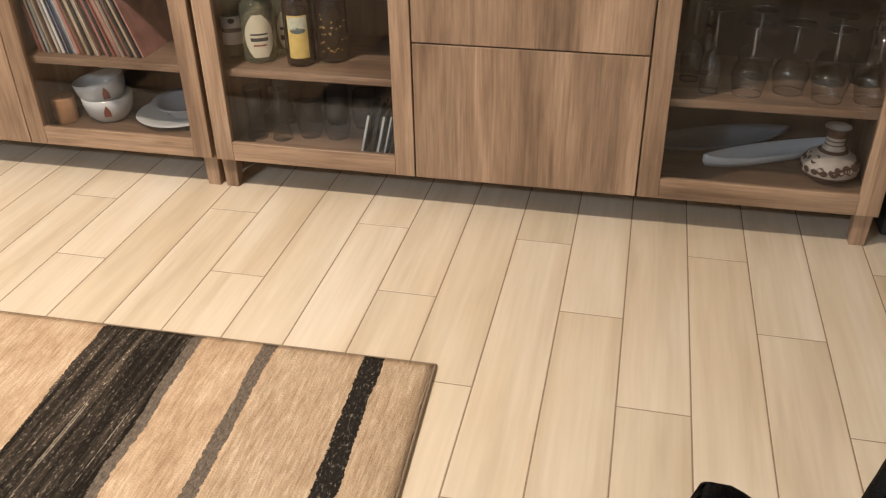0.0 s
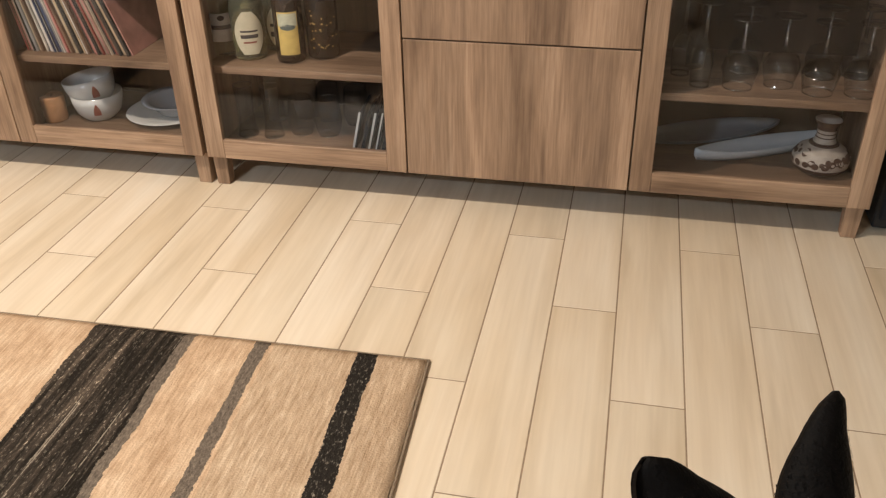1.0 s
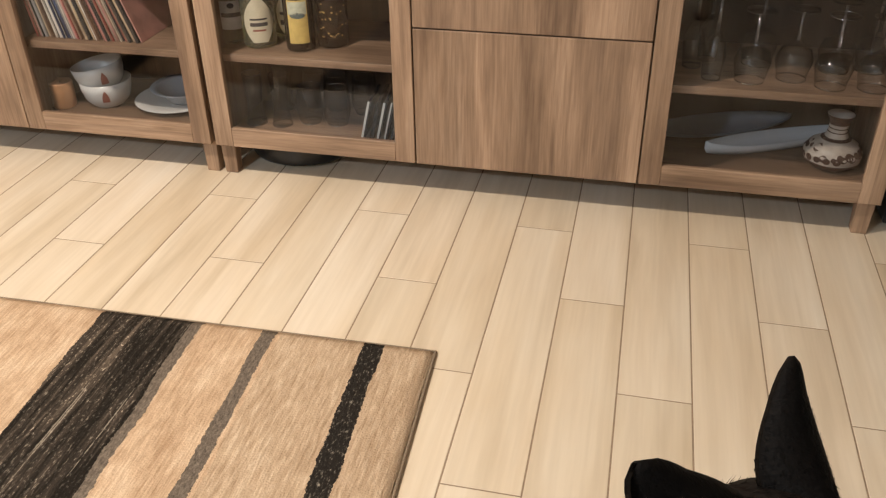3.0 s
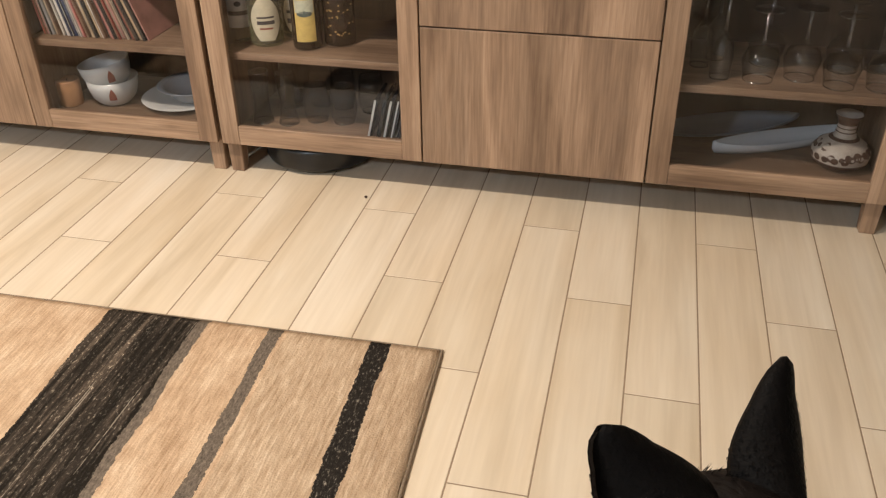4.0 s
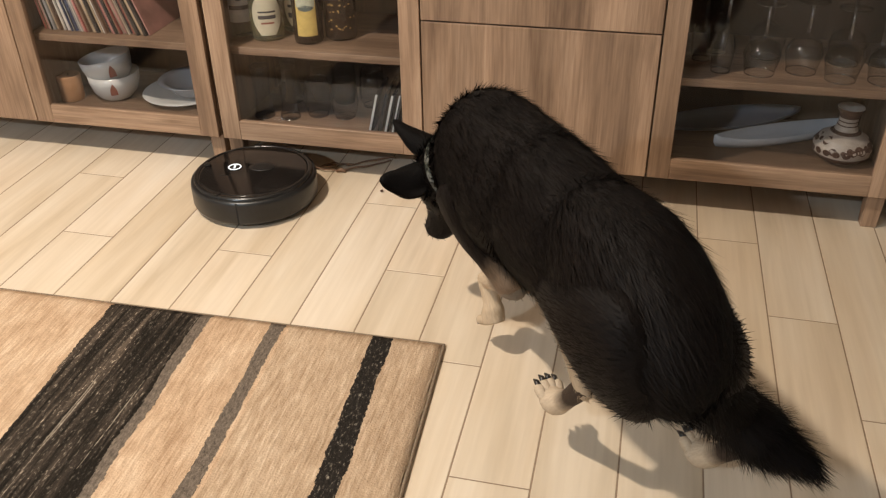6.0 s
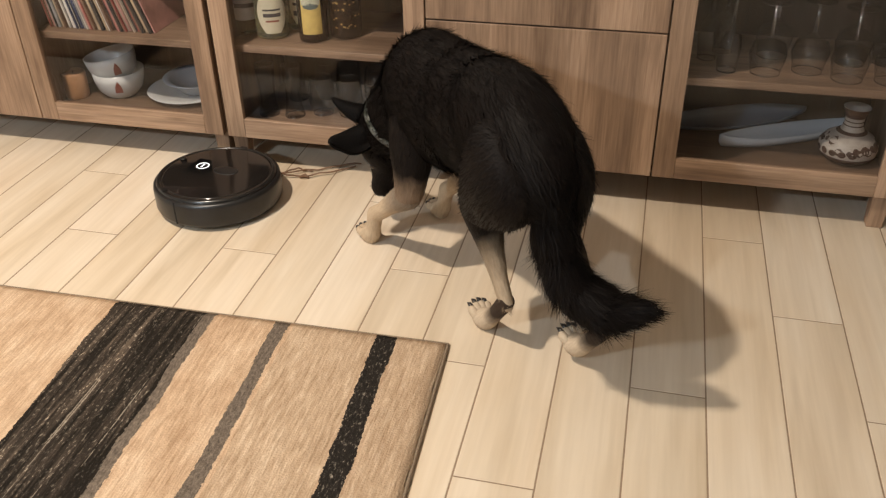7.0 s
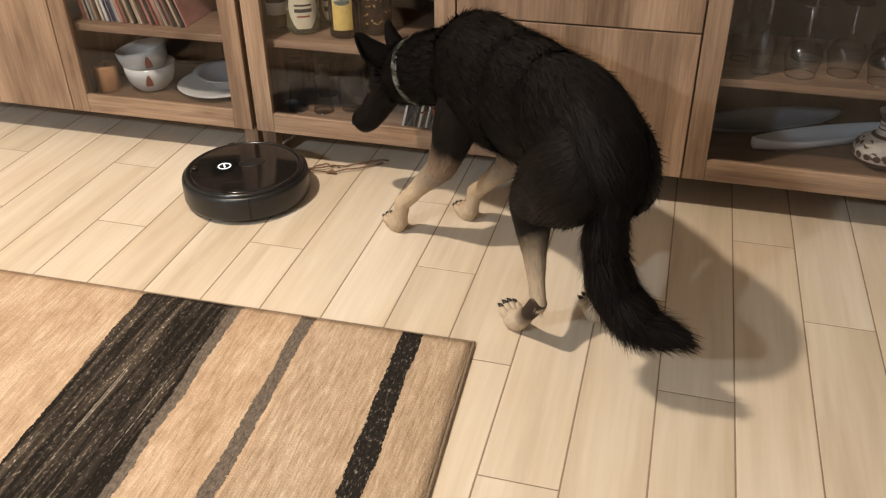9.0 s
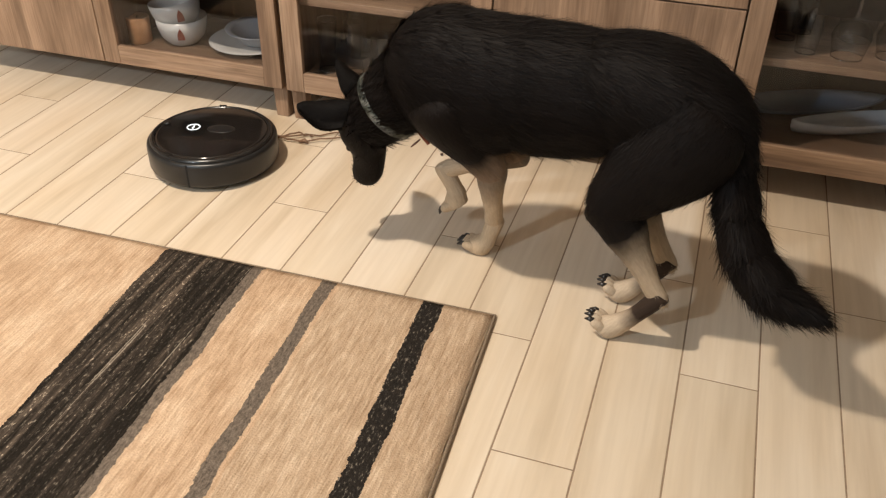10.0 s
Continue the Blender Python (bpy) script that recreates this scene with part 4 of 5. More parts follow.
# collar of green and grey camouflage webbing, with a red-brown tag
cm, nt, bsdf = nodes_of("camouflage_webbing")
tc = nt.nodes.new("ShaderNodeTexCoord")
blot = noise_of(nt, tc.outputs["Object"], 34.0, 1, 0.4)
nt.links.new(ramp(nt, blot, [(0.40, (0.022, 0.026, 0.020)), (0.45, (0.050, 0.054, 0.040)), (0.53, (0.065, 0.068, 0.052)), (0.60, (0.17, 0.17, 0.15))]), bsdf.inputs["Base Color"])
bsdf.inputs["Roughness"].default_value = 0.6
band = lathe([(0.0750, -0.0095), (0.0768, -0.009), (0.0768, 0.009), (0.0750, 0.0095), (0.0745, 0)], 44, (0, 0, 0), (1.06, 0.99))
band.transform(Matrix.Translation((0.138, 0, 0)) @ Matrix.Rotation(radians(90), 4, "Y"))
part("collar", band, cm, BONE["neck"], "camouflage webbing collar", smooth=True)
TAG = plain("red_brown_tag", (0.16, 0.05, 0.03), 0.4, 0.4, vary=0.3, scale=120)
part("tag", lathe([(0, 0), (0.013, 0), (0.0135, 0.001), (0.013, 0.002), (0, 0.002)], 20, (0.145, 0.01, -0.100)), TAG, BONE["neck"], "small red-brown metal tag")
part("tag", box(0.130, 0.138, -0.012, -0.008, -0.120, -0.082, 0.001), TAG, BONE["neck"], "narrow brown tag")

# legs, x down along each bone, z to the front
for s, side in ((1, "left"), (-1, "right")):
    bone("arm_" + side, "upper_foreleg", [(-0.06, 0, 0, 0.02, 0.03), (-0.04, 0, 0, 0.045, 0.068), (0.02, 0, 0, 0.050, 0.070), (0.08, 0, -0.004, 0.042, 0.056), (0.13, 0, -0.006, 0.034, 0.044), (0.17, 0, -0.004, 0.029, 0.034), (0.185, 0, 0, 0.012, 0.014)], FUR_ARM, hairs=1100, length=0.016, seg=16)
    bone("fore_" + side, "lower_foreleg", [(-0.025, 0, -0.004, 0.010, 0.012), (-0.015, 0, -0.005, 0.026, 0.032), (0.03, 0, -0.002, 0.0265, 0.032), (0.09, 0, 0, 0.021, 0.024), (0.15, 0, 0, 0.0185, 0.020), (0.18, 0, 0.001, 0.019, 0.021), (0.20, 0, 0, 0.008, 0.008)], FUR_FORE, hairs=900, length=0.010, seg=14, rough=0.0015, width=0.0007)
    bone("thigh_" + side, "upper_hindleg", [(-0.09, 0, 0.0, 0.02, 0.03), (-0.07, 0, 0.0, 0.042, 0.085), (-0.01, 0, -0.006, 0.056, 0.104), (0.06, 0, -0.006, 0.055, 0.094), (0.12, 0, 0.0, 0.048, 0.074), (0.18, 0, 0.004, 0.040, 0.054), (0.215, 0, 0.004, 0.026, 0.034), (0.228, 0, 0.004, 0.008, 0.010)], FUR, hairs=5000, length=0.024, lift=0.16, seg=18)
    bone("shin_" + side, "lower_hindleg", [(-0.03, 0, -0.006, 0.014, 0.018), (-0.015, 0, -0.008, 0.036, 0.052), (0.04, 0, -0.010, 0.032, 0.048), (0.10, 0, -0.008, 0.022, 0.032), (0.16, 0, -0.005, 0.0155, 0.021), (0.205, 0, -0.004, 0.0145, 0.020), (0.222, 0, -0.004, 0.006, 0.008)], FUR_SHIN, hairs=1300, length=0.016, seg=14, rough=0.002, width=0.0008)

    # feet: origin at the joint above, x down towards the ground, z forward
    def foot(key, name, down, shank, material, label):
        v, f = loft(spline([(-0.018, 0, 0, 0.010, 0.012), (-0.008, 0, 0, shank, shank * 1.15), (down * 0.45, 0, 0.002, shank * 0.98, shank * 1.05), (down - 0.030, 0, 0.010, shank * 1.25, shank * 1.5),
                            (down - 0.013, 0, 0.018, 0.0245, 0.030), (down - 0.002, 0, 0.020, 0.023, 0.029), (down, 0, 0.020, 0.018, 0.022)], 4), 16, 0.001, 5)
        for k in (-1.5, -0.5, 0.5, 1.5):
            n0 = len(v)
            tv, tf = loft(spline([(-0.014, 0, 0, 0.004, 0.004), (-0.010, 0, 0, 0.0090, 0.0105), (0.004, 0, 0, 0.0105, 0.0115), (0.015, 0, 0, 0.0085, 0.009), (0.020, 0, 0, 0.003, 0.003)], 3), 10, 0.0004, k)
            m = Matrix.Translation((down - 0.0118, k * 0.0108, 0.040 - 0.005 * abs(k))) @ Matrix.Rotation(radians(-90), 4, "Y") @ Matrix.Rotation(radians(k * 7), 4, "Z")
            v += [m @ p for p in tv]
            f += [tuple(i + n0 for i in q) for q in tf]
        coat(v, f, 700, 0.008, (1, 0, 0.4), 0.2, 77, 0.0006, lambda p: p.x < down - 0.004)
        ob = BONE[key] = furry(name, (v, f), material, dog, label)
        for k in (-1.5, -0.5, 0.5, 1.5):
            z0 = 0.055 - 0.005 * abs(k)
            bm = tube([(down - 0.013, k * 0.0113, z0), (down - 0.011, k * 0.0119, z0 + 0.009), (down - 0.003, k * 0.0122, z0 + 0.0165)], [0.0060, 0.0052, 0.0014], 7)
            part("claw", bm, CLAW, ob, "black claw", smooth=True)

    foot("forefoot_" + side, "front_paw", 0.092, 0.0185, FUR_PAW, "pale tan front paw")
    foot("hindfoot_" + side, "hind_paw", 0.142, 0.0165, FUR_HOCK, "hind paw, black at the hock and pale below")

# bushy tail in jointed lengths, x towards the tip
TAIL = [0.086, 0.084, 0.082, 0.080, 0.068]
for i, (l, r0, r1) in enumerate(zip(TAIL, (0.034, 0.039, 0.043, 0.048, 0.047), (0.039, 0.043, 0.048, 0.047, 0.024))):
    bone("tail%d" % i, "tail", [(-0.024, 0, 0, r0 * 0.30, r0 * 0.30), (-0.012, 0, 0, r0 * 0.80, r0 * 0.80), (l * 0.4, 0, 0, (r0 + r1) / 2, (r0 + r1) / 2), (l * 0.9, 0, 0, r1, r1), (l + 0.012, 0, 0, r1 * 0.7, r1 * 0.7), (l + 0.022, 0, 0, r1 * 0.3, r1 * 0.3)],
         FUR, seg=14, hairs=1500, length=0.030 + 0.003 * i, lie=(1, 0, -0.35), lift=0.35, width=0.0010)


def basis(origin, forward, up):
    """Matrix whose x runs along forward and whose z leans towards up."""
    x = forward.normalized()
    y = up.cross(x)
    y = y.normalized() if y.length > 1e-5 else Vector((0, 1, 0))
    z = x.cross(y)
    m = Matrix((x, y, z)).transposed().to_4x4()
    m.translation = origin
    return m


def bend(a, b, l1, l2, hint):
    """Middle joint of a two-bone limb from a to b; also b, drawn in when out of reach."""
    d = b - a
    reach = min(max(d.length, abs(l1 - l2) + 0.01), l1 + l2 - 0.002)
    d = d.normalized()
    b = a + d * reach
    along = (l1 * l1 - l2 * l2 + reach * reach) / (2 * reach)
    high = math.sqrt(max(l1 * l1 - along * along, 0))
    side = hint - d * hint.dot(d)
    return a + d * along + side.normalized() * high, b


def glide(rows, t):
    """Eased value of (t, x, y, z) rows at a time."""
    if t <= rows[0][0]:
        return Vector(rows[0][1:])
    for i in range(len(rows) - 1):
        a, b = rows[i], rows[i + 1]
        if t <= b[0]:
            p, n = rows[max(i - 1, 0)], rows[min(i + 2, len(rows) - 1)]
            h = b[0] - a[0]
            s = (t - a[0]) / h
            A, B = Vector(a[1:]), Vector(b[1:])
            ma = (B - Vector(p[1:])) / max(b[0] - p[0], 1e-6) * h * 0.7
            mb = (Vector(n[1:]) - A) / max(n[0] - a[0], 1e-6) * h * 0.7
            return A * (2 * s ** 3 - 3 * s * s + 1) + ma * (s ** 3 - 2 * s * s + s) + B * (3 * s * s - 2 * s ** 3) + mb * (s ** 3 - s * s)
    return Vector(rows[-1][1:])


def step(rows, t):
    """Paws hold still or swing in a straight line, without overshoot."""
    if t <= rows[0][0]:
        return None
    for a, b in zip(rows, rows[1:]):
        if t <= b[0]:
            s = (t - a[0]) / (b[0] - a[0])
            s = s * s * (3 - 2 * s)
            p = Vector(a[1:]).lerp(Vector(b[1:]), s)
            gap = (Vector(b[1:]) - Vector(a[1:])).length
            p.z += 0.35 * min(gap, 0.2) * math.sin(math.pi * s) * (1 if gap > 0.06 else 0)
            return p
    return Vector(rows[-1][1:])


UP = Vector((0, 0, 1))


def dog_pose(c, p, h, nz, crown, paws, t1, t2):
    """World matrices of all pieces for one moment."""
    out = {}
    spine = c - p
    to_head = h - c
    fc = (spine.normalized() + Vector((to_head.x, to_head.y, 0)).normalized() * 0.45)
    fc.z = spine.normalized().z * 0.5
    fc.normalize()
    fp = spine.normalized() * 1.45 - fc * 0.45
    fp.z = 0.10
    fp.normalize()
    mc, mp = basis(c, fc, UP), basis(p, fp, UP)
    out["chest"], out["croup"] = mc, mp
    inner = (c - fc * 0.06) * 0.5 + (p + fp * 0.05) * 0.5
    out["waist"] = basis(inner + Vector((0, 0, 0.006)), spine, UP)
    # neck and head
    root = mc @ Vector((0.075, 0, 0.030))
    d = (h - root).normalized()
    skull = h if (h - root).length < 0.34 else root + d * 0.34
    out["neck"] = basis(skull - d * 0.215, d, UP if abs(d.z) < 0.9 else -fc)
    fwd = (nz - h).normalized()
    out["head"] = basis(skull, fwd, (crown - h))
    # legs
    for s, side in ((1, "left"), (-1, "right")):
        k = "fore_" + side
        shoulder = mc @ Vector((0.045, s * 0.066, -0.060))
        foot = paws[k] if paws[k] is not None else Vector((*(mc @ Vector((0.08, s * 0.085, 0))).xy, 0))
        fwd_c = Vector((fc.x, fc.y, 0)).normalized()
        up_leg = Vector((0, 0, 1)) * 0.092 - fwd_c * 0.022
        if foot.z > 0.03:
            q = min(1, (foot.z - 0.03) / 0.05)
            up_leg = up_leg.lerp(Vector((0, 0, 1)) * 0.075 + fwd_c * 0.050, q)
        wrist = foot + up_leg.normalized() * 0.092
        elbow, wrist = bend(shoulder, wrist, 0.160, 0.190, -fwd_c)
        out["arm_" + side] = basis(shoulder, elbow - shoulder, fwd_c)
        out["fore_" + side] = basis(elbow, wrist - elbow, fwd_c)
        out["forefoot_" + side] = basis(wrist, -up_leg, fwd_c)
        k = "hind_" + side
        hip = mp @ Vector((-0.075, s * 0.056, -0.030))
        fwd_p = Vector((fp.x, fp.y, 0)).normalized()
        foot = paws[k] if paws[k] is not None else Vector((*(mp @ Vector((-0.10, s * 0.075, 0))).xy, 0))
        fwd_h = (fwd_p + fwd_c * 1.6).normalized()
        up_leg = Vector((0, 0, 1)) * 0.115 - fwd_h * 0.078
        hock = foot + up_leg.normalized() * 0.142
        knee, hock = bend(hip, hock, 0.196, 0.203, fwd_p)
        out["thigh_" + side] = basis(hip, knee - hip, fwd_p)
        out["shin_" + side] = basis(knee, hock - knee, fwd_h)
        out["hindfoot_" + side] = basis(hock, -up_leg, fwd_h)
    # tail follows a curve from the croup through the two given points
    b0 = mp @ Vector((-0.160, 0, 0.004))
    joint = b0
    total, run = sum(TAIL), 0.0
    for i, l in enumerate(TAIL):
        run += l
        s = run / total
        goal = b0 * (1 - s) ** 2 + (t1 * 2 - (b0 + t2) * 0.5) * 2 * s * (1 - s) + t2 * s * s
        d = (goal - joint)
        d = d.normalized() if d.length > 1e-4 else -fp
        out["tail%d" % i] = basis(joint, d, UP if abs(d.z) < 0.93 else fp)
        joint = joint + d * l
    return out


def dog_moves():
    chest = [(0, 1.461, -1.936, 0.496), (0.5, 1.449, -1.915, 0.475), (1, 1.427, -1.899, 0.475), (1.5, 1.405, -1.859, 0.473), (2, 1.399, -1.868, 0.475), (2.5, 1.410, -1.893, 0.477), (4, 1.380, -1.875, 0.475), (4.3, 1.395, -1.739, 0.492), (4.6, 1.415, -1.480, 0.490), (4.8, 1.330, -1.375, 0.445), (5, 1.265, -1.255, 0.435), (5.2, 1.190, -1.130, 0.440), (5.5, 1.120, -0.975, 0.448), (5.7, 1.026, -0.839, 0.452), (6.8, 0.765, -0.403, 0.434), (7.5, 0.739, -0.360, 0.434), (8, 0.732, -0.336, 0.444), (8.5, 0.745, -0.299, 0.444), (9, 0.774, -0.309, 0.445), (9.5, 0.802, -0.418, 0.449), (9.75, 0.765, -0.469, 0.450), (10, 0.716, -0.513, 0.455)]
    pelvis = [(0, 1.711, -2.226, 0.462), (0.5, 1.699, -2.205, 0.442), (1, 1.677, -2.189, 0.441), (1.5, 1.655, -2.149, 0.439), (2, 1.649, -2.158, 0.441), (2.5, 1.660, -2.183, 0.443), (4, 1.630, -2.165, 0.441), (4.3, 1.625, -2.089, 0.439), (4.6, 1.650, -1.790, 0.470), (4.8, 1.590, -1.640, 0.445), (5, 1.520, -1.510, 0.445), (5.2, 1.440, -1.400, 0.455), (5.5, 1.335, -1.250, 0.462), (5.7, 1.260, -1.190, 0.472), (6.8, 0.936, -0.629, 0.478), (7.5, 0.933, -0.598, 0.477), (8, 0.944, -0.592, 0.476), (8.5, 0.959, -0.564, 0.477), (9, 0.983, -0.576, 0.478), (9.5, 1.013, -0.584, 0.507), (9.75, 1.048, -0.562, 0.478), (10, 1.050, -0.552, 0.480)]
    skull = [(0, 1.341, -1.666, 0.646), (0.5, 1.329, -1.645, 0.626), (1, 1.307, -1.629, 0.625), (1.5, 1.285, -1.589, 0.623), (2, 1.279, -1.598, 0.625), (2.4, 1.302, -1.618, 0.634), (2.7, 1.302, -1.618, 0.634), (3.8, 1.270, -1.605, 0.622), (4, 1.260, -1.605, 0.625), (4.3, 1.255, -1.529, 0.583), (4.6, 1.229, -1.342, 0.537), (4.8, 1.168, -1.277, 0.527), (5, 1.097, -1.176, 0.497), (5.2, 1.013, -1.016, 0.452), (5.5, 0.943, -0.827, 0.422), (5.7, 0.872, -0.668, 0.379), (6.8, 0.566, -0.261, 0.271), (7.5, 0.532, -0.259, 0.276), (8, 0.432, -0.186, 0.314), (8.5, 0.442, -0.163, 0.343), (9, 0.483, -0.141, 0.369), (9.5, 0.493, -0.345, 0.321), (9.7, 0.452, -0.429, 0.305), (10, 0.461, -0.491, 0.311)]
    nose = [(0, 1.276, -1.549, 0.528), (0.5, 1.275, -1.522, 0.510), (1, 1.231, -1.517, 0.510), (1.5, 1.205, -1.479, 0.509), (2, 1.193, -1.493, 0.510), (2.4, 1.202, -1.530, 0.517), (2.7, 1.202, -1.530, 0.517), (3.8, 1.187, -1.498, 0.506), (4, 1.177, -1.498, 0.510), (4.3, 1.180, -1.415, 0.468), (4.6, 1.170, -1.253, 0.395), (4.8, 1.105, -1.140, 0.400), (5, 1.035, -1.035, 0.385), (5.2, 0.941, -0.896, 0.338), (5.5, 0.867, -0.695, 0.323), (5.7, 0.827, -0.620, 0.270), (6.8, 0.535, -0.235, 0.131), (7.5, 0.482, -0.232, 0.151), (8, 0.289, -0.142, 0.204), (8.5, 0.319, -0.102, 0.216), (9, 0.354, -0.138, 0.236), (9.5, 0.417, -0.280, 0.148), (9.7, 0.385, -0.373, 0.141), (10, 0.406, -0.445, 0.140)]
    crown = [(0, 1.312, -1.616, 0.763), (0.5, 1.305, -1.594, 0.743), (1, 1.273, -1.581, 0.743), (1.5, 1.250, -1.542, 0.742), (2, 1.242, -1.554, 0.743), (2.4, 1.256, -1.588, 0.752), (2.7, 1.256, -1.588, 0.752), (3.8, 1.222, -1.562, 0.738), (4, 1.223, -1.560, 0.743), (4.3, 1.222, -1.481, 0.702), (4.6, 1.181, -1.271, 0.641), (4.8, 1.119, -1.214, 0.636), (5, 1.050, -1.120, 0.612), (5.2, 0.948, -0.958, 0.556), (5.5, 0.879, -0.780, 0.534), (5.7, 0.827, -0.684, 0.448), (6.8, 0.493, -0.300, 0.341), (7.5, 0.456, -0.287, 0.346), (8, 0.345, -0.196, 0.422), (8.5, 0.354, -0.126, 0.445), (9, 0.384, -0.117, 0.465), (9.5, 0.390, -0.284, 0.395), (9.7, 0.333, -0.389, 0.367), (10, 0.329, -0.485, 0.354)]
    fore_left = [(5.2, 1.190, -1.130, 0.000), (5.5, 1.150, -1.070, 0.020), (5.7, 0.979, -0.737, 0.045), (6.8, 0.703, -0.402, 0.051), (7, 0.531, -0.308, 0.000), (7.5, 0.516, -0.288, 0.000), (8, 0.514, -0.282, 0.000), (8.5, 0.517, -0.278, 0.000), (9, 0.518, -0.271, 0.000), (9.1, 0.582, -0.421, 0.041), (9.3, 0.713, -0.541, 0.000), (9.5, 0.721, -0.443, 0.000), (10, 0.726, -0.453, 0.000)]
    fore_right = [(5, 1.112, -1.038, 0.000), (5.2, 1.091, -0.966, 0.050), (5.5, 1.023, -0.694, 0.000), (5.7, 1.030, -0.698, 0.000), (6.2, 0.855, -0.504, 0.060), (6.8, 0.675, -0.145, 0.000), (7.5, 0.675, -0.167, 0.000), (8, 0.672, -0.162, 0.000), (8.5, 0.675, -0.157, 0.000), (9, 0.681, -0.172, 0.000), (9.3, 0.676, -0.159, 0.000), (9.5, 0.665, -0.165, 0.000), (9.7, 0.676, -0.290, 0.041), (10, 0.665, -0.418, 0.101)]
    hind_left = [(5.5, 1.304, -1.275, 0.000), (5.7, 1.149, -0.994, 0.000), (6.2, 1.034, -0.867, 0.050), (6.8, 0.878, -0.588, 0.000), (7.5, 0.878, -0.596, 0.000), (8, 0.880, -0.589, 0.000), (8.5, 0.884, -0.590, 0.000), (9, 0.888, -0.595, 0.000), (9.5, 0.891, -0.595, 0.000), (9.7, 1.002, -0.651, 0.012), (10, 1.049, -0.649, 0.000)]
    hind_right = [(5.5, 1.540, -1.136, 0.000), (5.7, 1.387, -0.991, 0.000), (6.8, 1.101, -0.688, 0.000), (7, 1.084, -0.662, 0.020), (7.2, 1.030, -0.529, 0.000), (7.5, 1.038, -0.526, 0.000), (8, 1.042, -0.519, 0.000), (8.5, 1.048, -0.518, 0.000), (9, 1.053, -0.523, 0.000), (9.5, 1.057, -0.523, 0.000), (9.75, 1.052, -0.544, 0.010), (10, 1.053, -0.525, 0.000)]
    tail_middle = [(5.7, 1.415, -1.147, 0.299), (6.8, 1.085, -0.745, 0.200), (7.5, 1.045, -0.720, 0.200), (8, 1.048, -0.715, 0.200), (8.5, 1.065, -0.710, 0.200), (9, 1.078, -0.720, 0.200), (9.5, 1.095, -0.740, 0.200), (9.75, 1.200, -0.720, 0.210), (10, 1.275, -0.670, 0.210)]
    tail_end = [(5.7, 1.486, -1.182, 0.221), (6.8, 1.272, -0.790, 0.260), (7, 1.221, -0.770, 0.235), (7.5, 1.215, -0.765, 0.215), (8, 1.218, -0.765, 0.200), (8.5, 1.228, -0.770, 0.190), (9, 1.236, -0.778, 0.178), (9.5, 1.228, -0.795, 0.165), (9.75, 1.340, -0.790, 0.190), (10, 1.430, -0.755, 0.215)]
    rows, root_rows = {k: [] for k in BONE}, []
    for i in range(101):
        t = i / 10
        c, p = glide(chest, t), glide(pelvis, t)
        paws = {"fore_left": step(fore_left, t), "fore_right": step(fore_right, t), "hind_left": step(hind_left, t), "hind_right": step(hind_right, t)}
        if t < tail_middle[0][0]:
            back = (p - c).normalized()
            t1, t2 = p + back * 0.22 - UP * 0.16, p + back * 0.34 - UP * 0.26
        else:
            t1, t2 = glide(tail_middle, t), glide(tail_end, t)
        parts = dog_pose(c, p, glide(skull, t), glide(nose, t), glide(crown, t), paws, t1, t2)
        way = c - p
        root = pose((c.x + p.x) / 2, (c.y + p.y) / 2, 0, 0, 0, math.degrees(math.atan2(way.y, way.x)))
        root_rows.append((t, root))
        for k, m in parts.items():
            rows[k].append((t, root.inverted() @ m))
    walk(dog, root_rows)
    for k, r in rows.items():
        walk(BONE[k], r)

# ---- floor: plank tiles in a one-third bond ----
PW, PL, LX, LY = 0.1476, 0.9144, 0.312, -0.111
floor = tagged(part("floor", box(X0 - 0.12, X1 + 0.12, Y0 - 0.12, Y1 + 0.12, -0.05, -0.0009, 0), GROUT), "pale wood-look porcelain plank floor with thin brown joints", "floor", kind="structure")
plank_mesh = {}


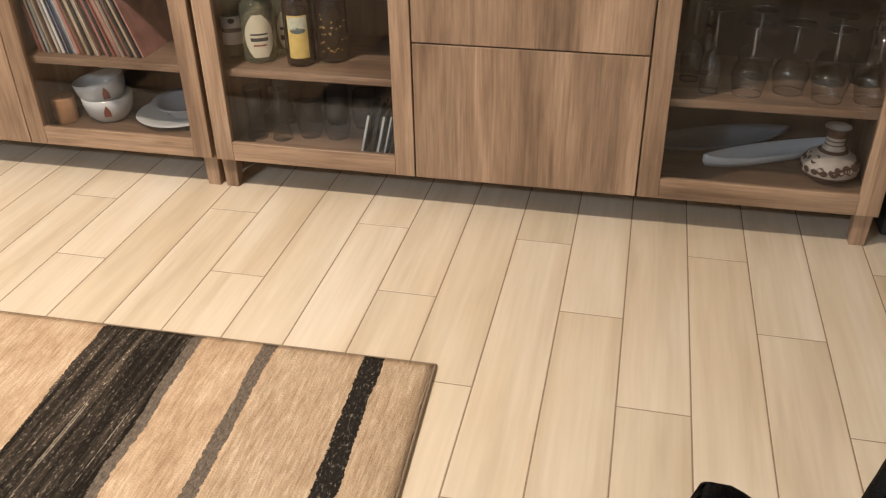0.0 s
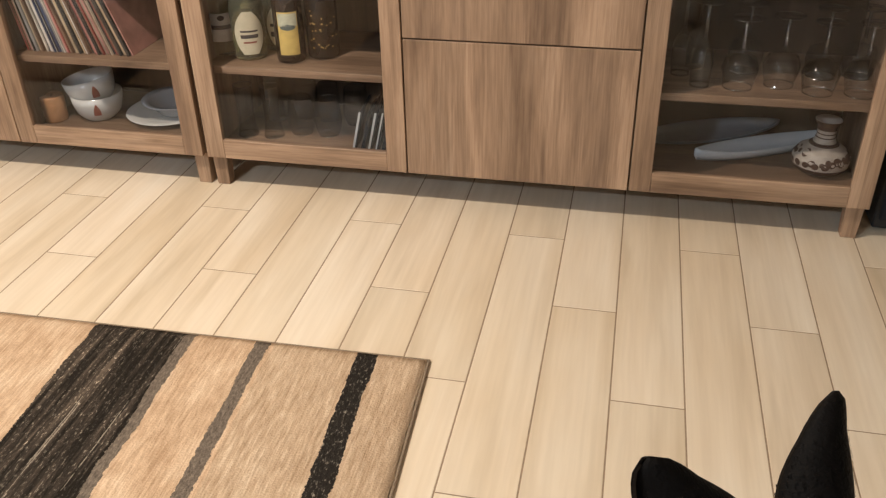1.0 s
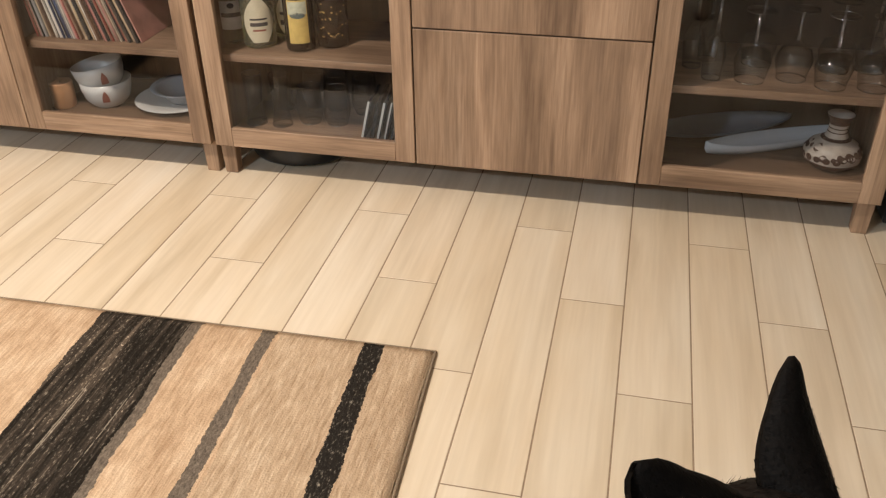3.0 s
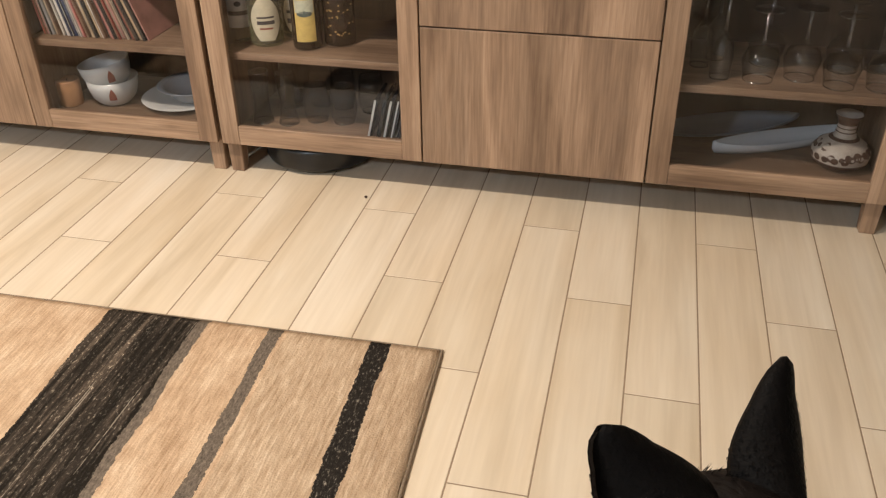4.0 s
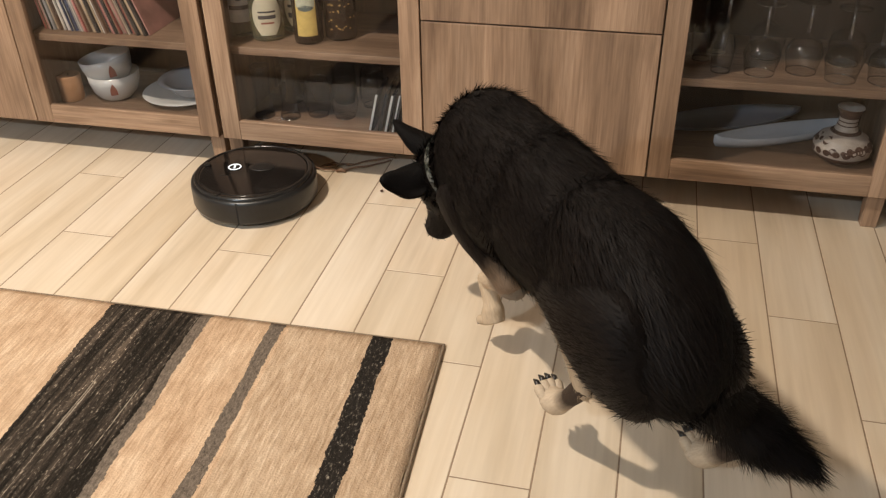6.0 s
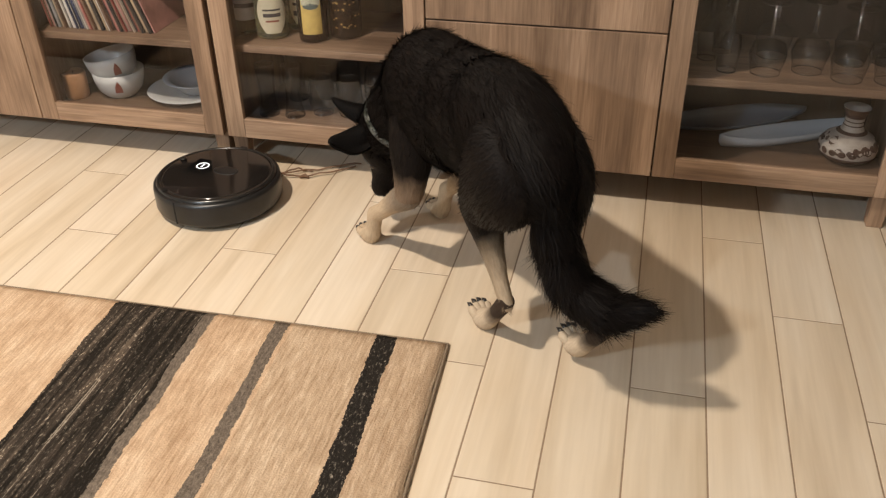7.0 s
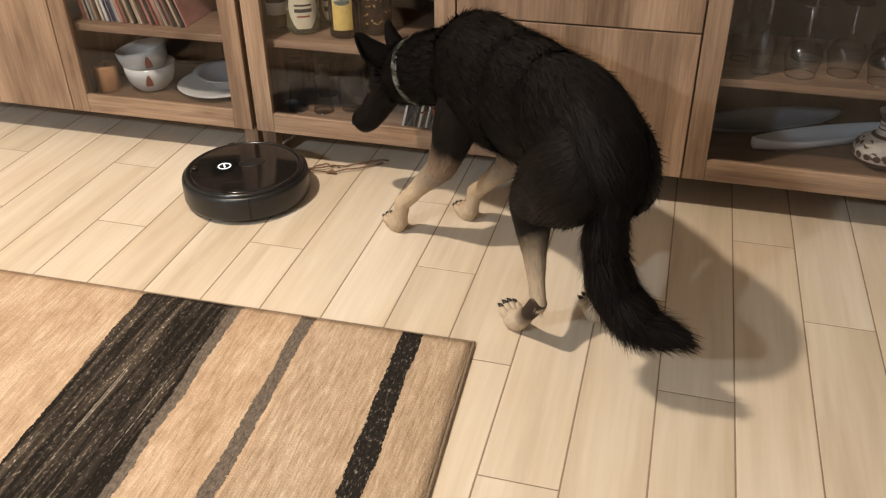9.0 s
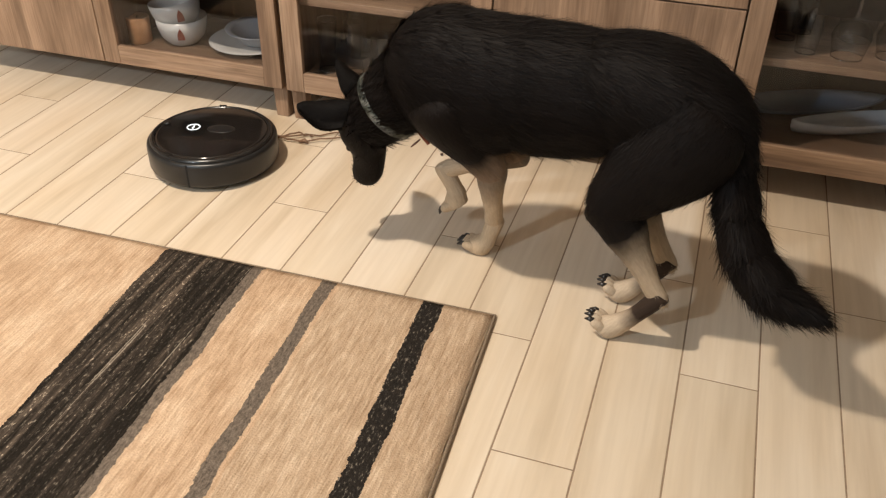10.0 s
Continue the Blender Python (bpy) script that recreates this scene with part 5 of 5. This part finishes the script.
def plank(w, l):
    key = (round(w, 3), round(l, 3))
    if key not in plank_mesh:
        bm = bmesh.new()
        g, c = 0.0016, 0.0008
        a = [(-w / 2 + g, -l / 2 + g), (w / 2 - g, -l / 2 + g), (w / 2 - g, l / 2 - g), (-w / 2 + g, l / 2 - g)]
        top = [bm.verts.new((x - math.copysign(c, x), y - math.copysign(c, y), 0.0)) for x, y in a]
        mid = [bm.verts.new((x, y, -0.0005)) for x, y in a]
        low = [bm.verts.new((x, y, -0.008)) for x, y in a]
        bm.faces.new(top)
        for p, q in ((mid, top), (low, mid)):
            for i in range(4):
                bm.faces.new((p[i], p[(i + 1) % 4], q[(i + 1) % 4], q[i]))
        me = bpy.data.meshes.new("plank")
        bm.to_mesh(me)
        bm.free()
        me.materials.append(TILE)
        plank_mesh[key] = me
    return plank_mesh[key]


for k in range(math.ceil((X0 - LX) / PW) - 1, math.floor((X1 - LX) / PW) + 1):
    xa, xb = max(X0, LX + k * PW), min(X1, LX + (k + 1) * PW)
    first = LY - (PL / 3) * ((k - 1) % 3)
    y = first - 6 * PL
    while y < Y1:
        ya, yb = max(Y0, y), min(Y1, y + PL)
        if yb - ya > 0.02 and xb - xa > 0.01:
            ob = new("plank", plank(xb - xa, yb - ya))
            ob.parent = floor
            ob.location = ((xa + xb) / 2, (ya + yb) / 2, 0)
        y += PL


def motions():
    track = [(0, 0.290, 0.444, 90), (1.6, 0.267, 0.427, 90), (2, 0.194, 0.277, 90), (2.5, 0.172, 0.246, 92), (2.7, 0.175, 0.246, 93), (3.8, 0.215, 0.250, 96), (4, 0.229, 0.204, 98),
             (4.5, 0.254, 0.074, 96), (5, 0.248, -0.032, 73), (5.5, 0.220, -0.112, 38), (5.7, 0.202, -0.128, 28), (6.8, 0.053, -0.190, -9), (7, 0.056, -0.194, -9),
             (7.5, 0.057, -0.197, -6), (8, 0.054, -0.190, 13), (8.5, 0.057, -0.195, 25), (9, 0.055, -0.194, 35), (9.5, 0.031, -0.211, 30), (10, -0.080, -0.278, 14)]
    walk(robot, [(t, pose(x, y, 0, 0, 0, a)) for t, x, y, a in track])
    walk(cord, [(t, pose(x + 0.135, y + 0.17 + (0.03 if t < 6 else 0), 0, 0, 0, 0)) for t, x, y, a in track])
    walk(crumb, [(0, pose(0.400, 0.330, 0.004)), (2.7, pose(0.400, 0.330, 0.004)), (3.5, pose(0.326, 0.051, 0.004)), (3.8, pose(0.356, -0.029, 0.004)), (4, pose(0.448, -0.055, 0.004)), (4.4, pose(0.487, -0.044, 0.004)), (10, pose(0.487, -0.044, 0.004))])
    dog_moves()


motions()
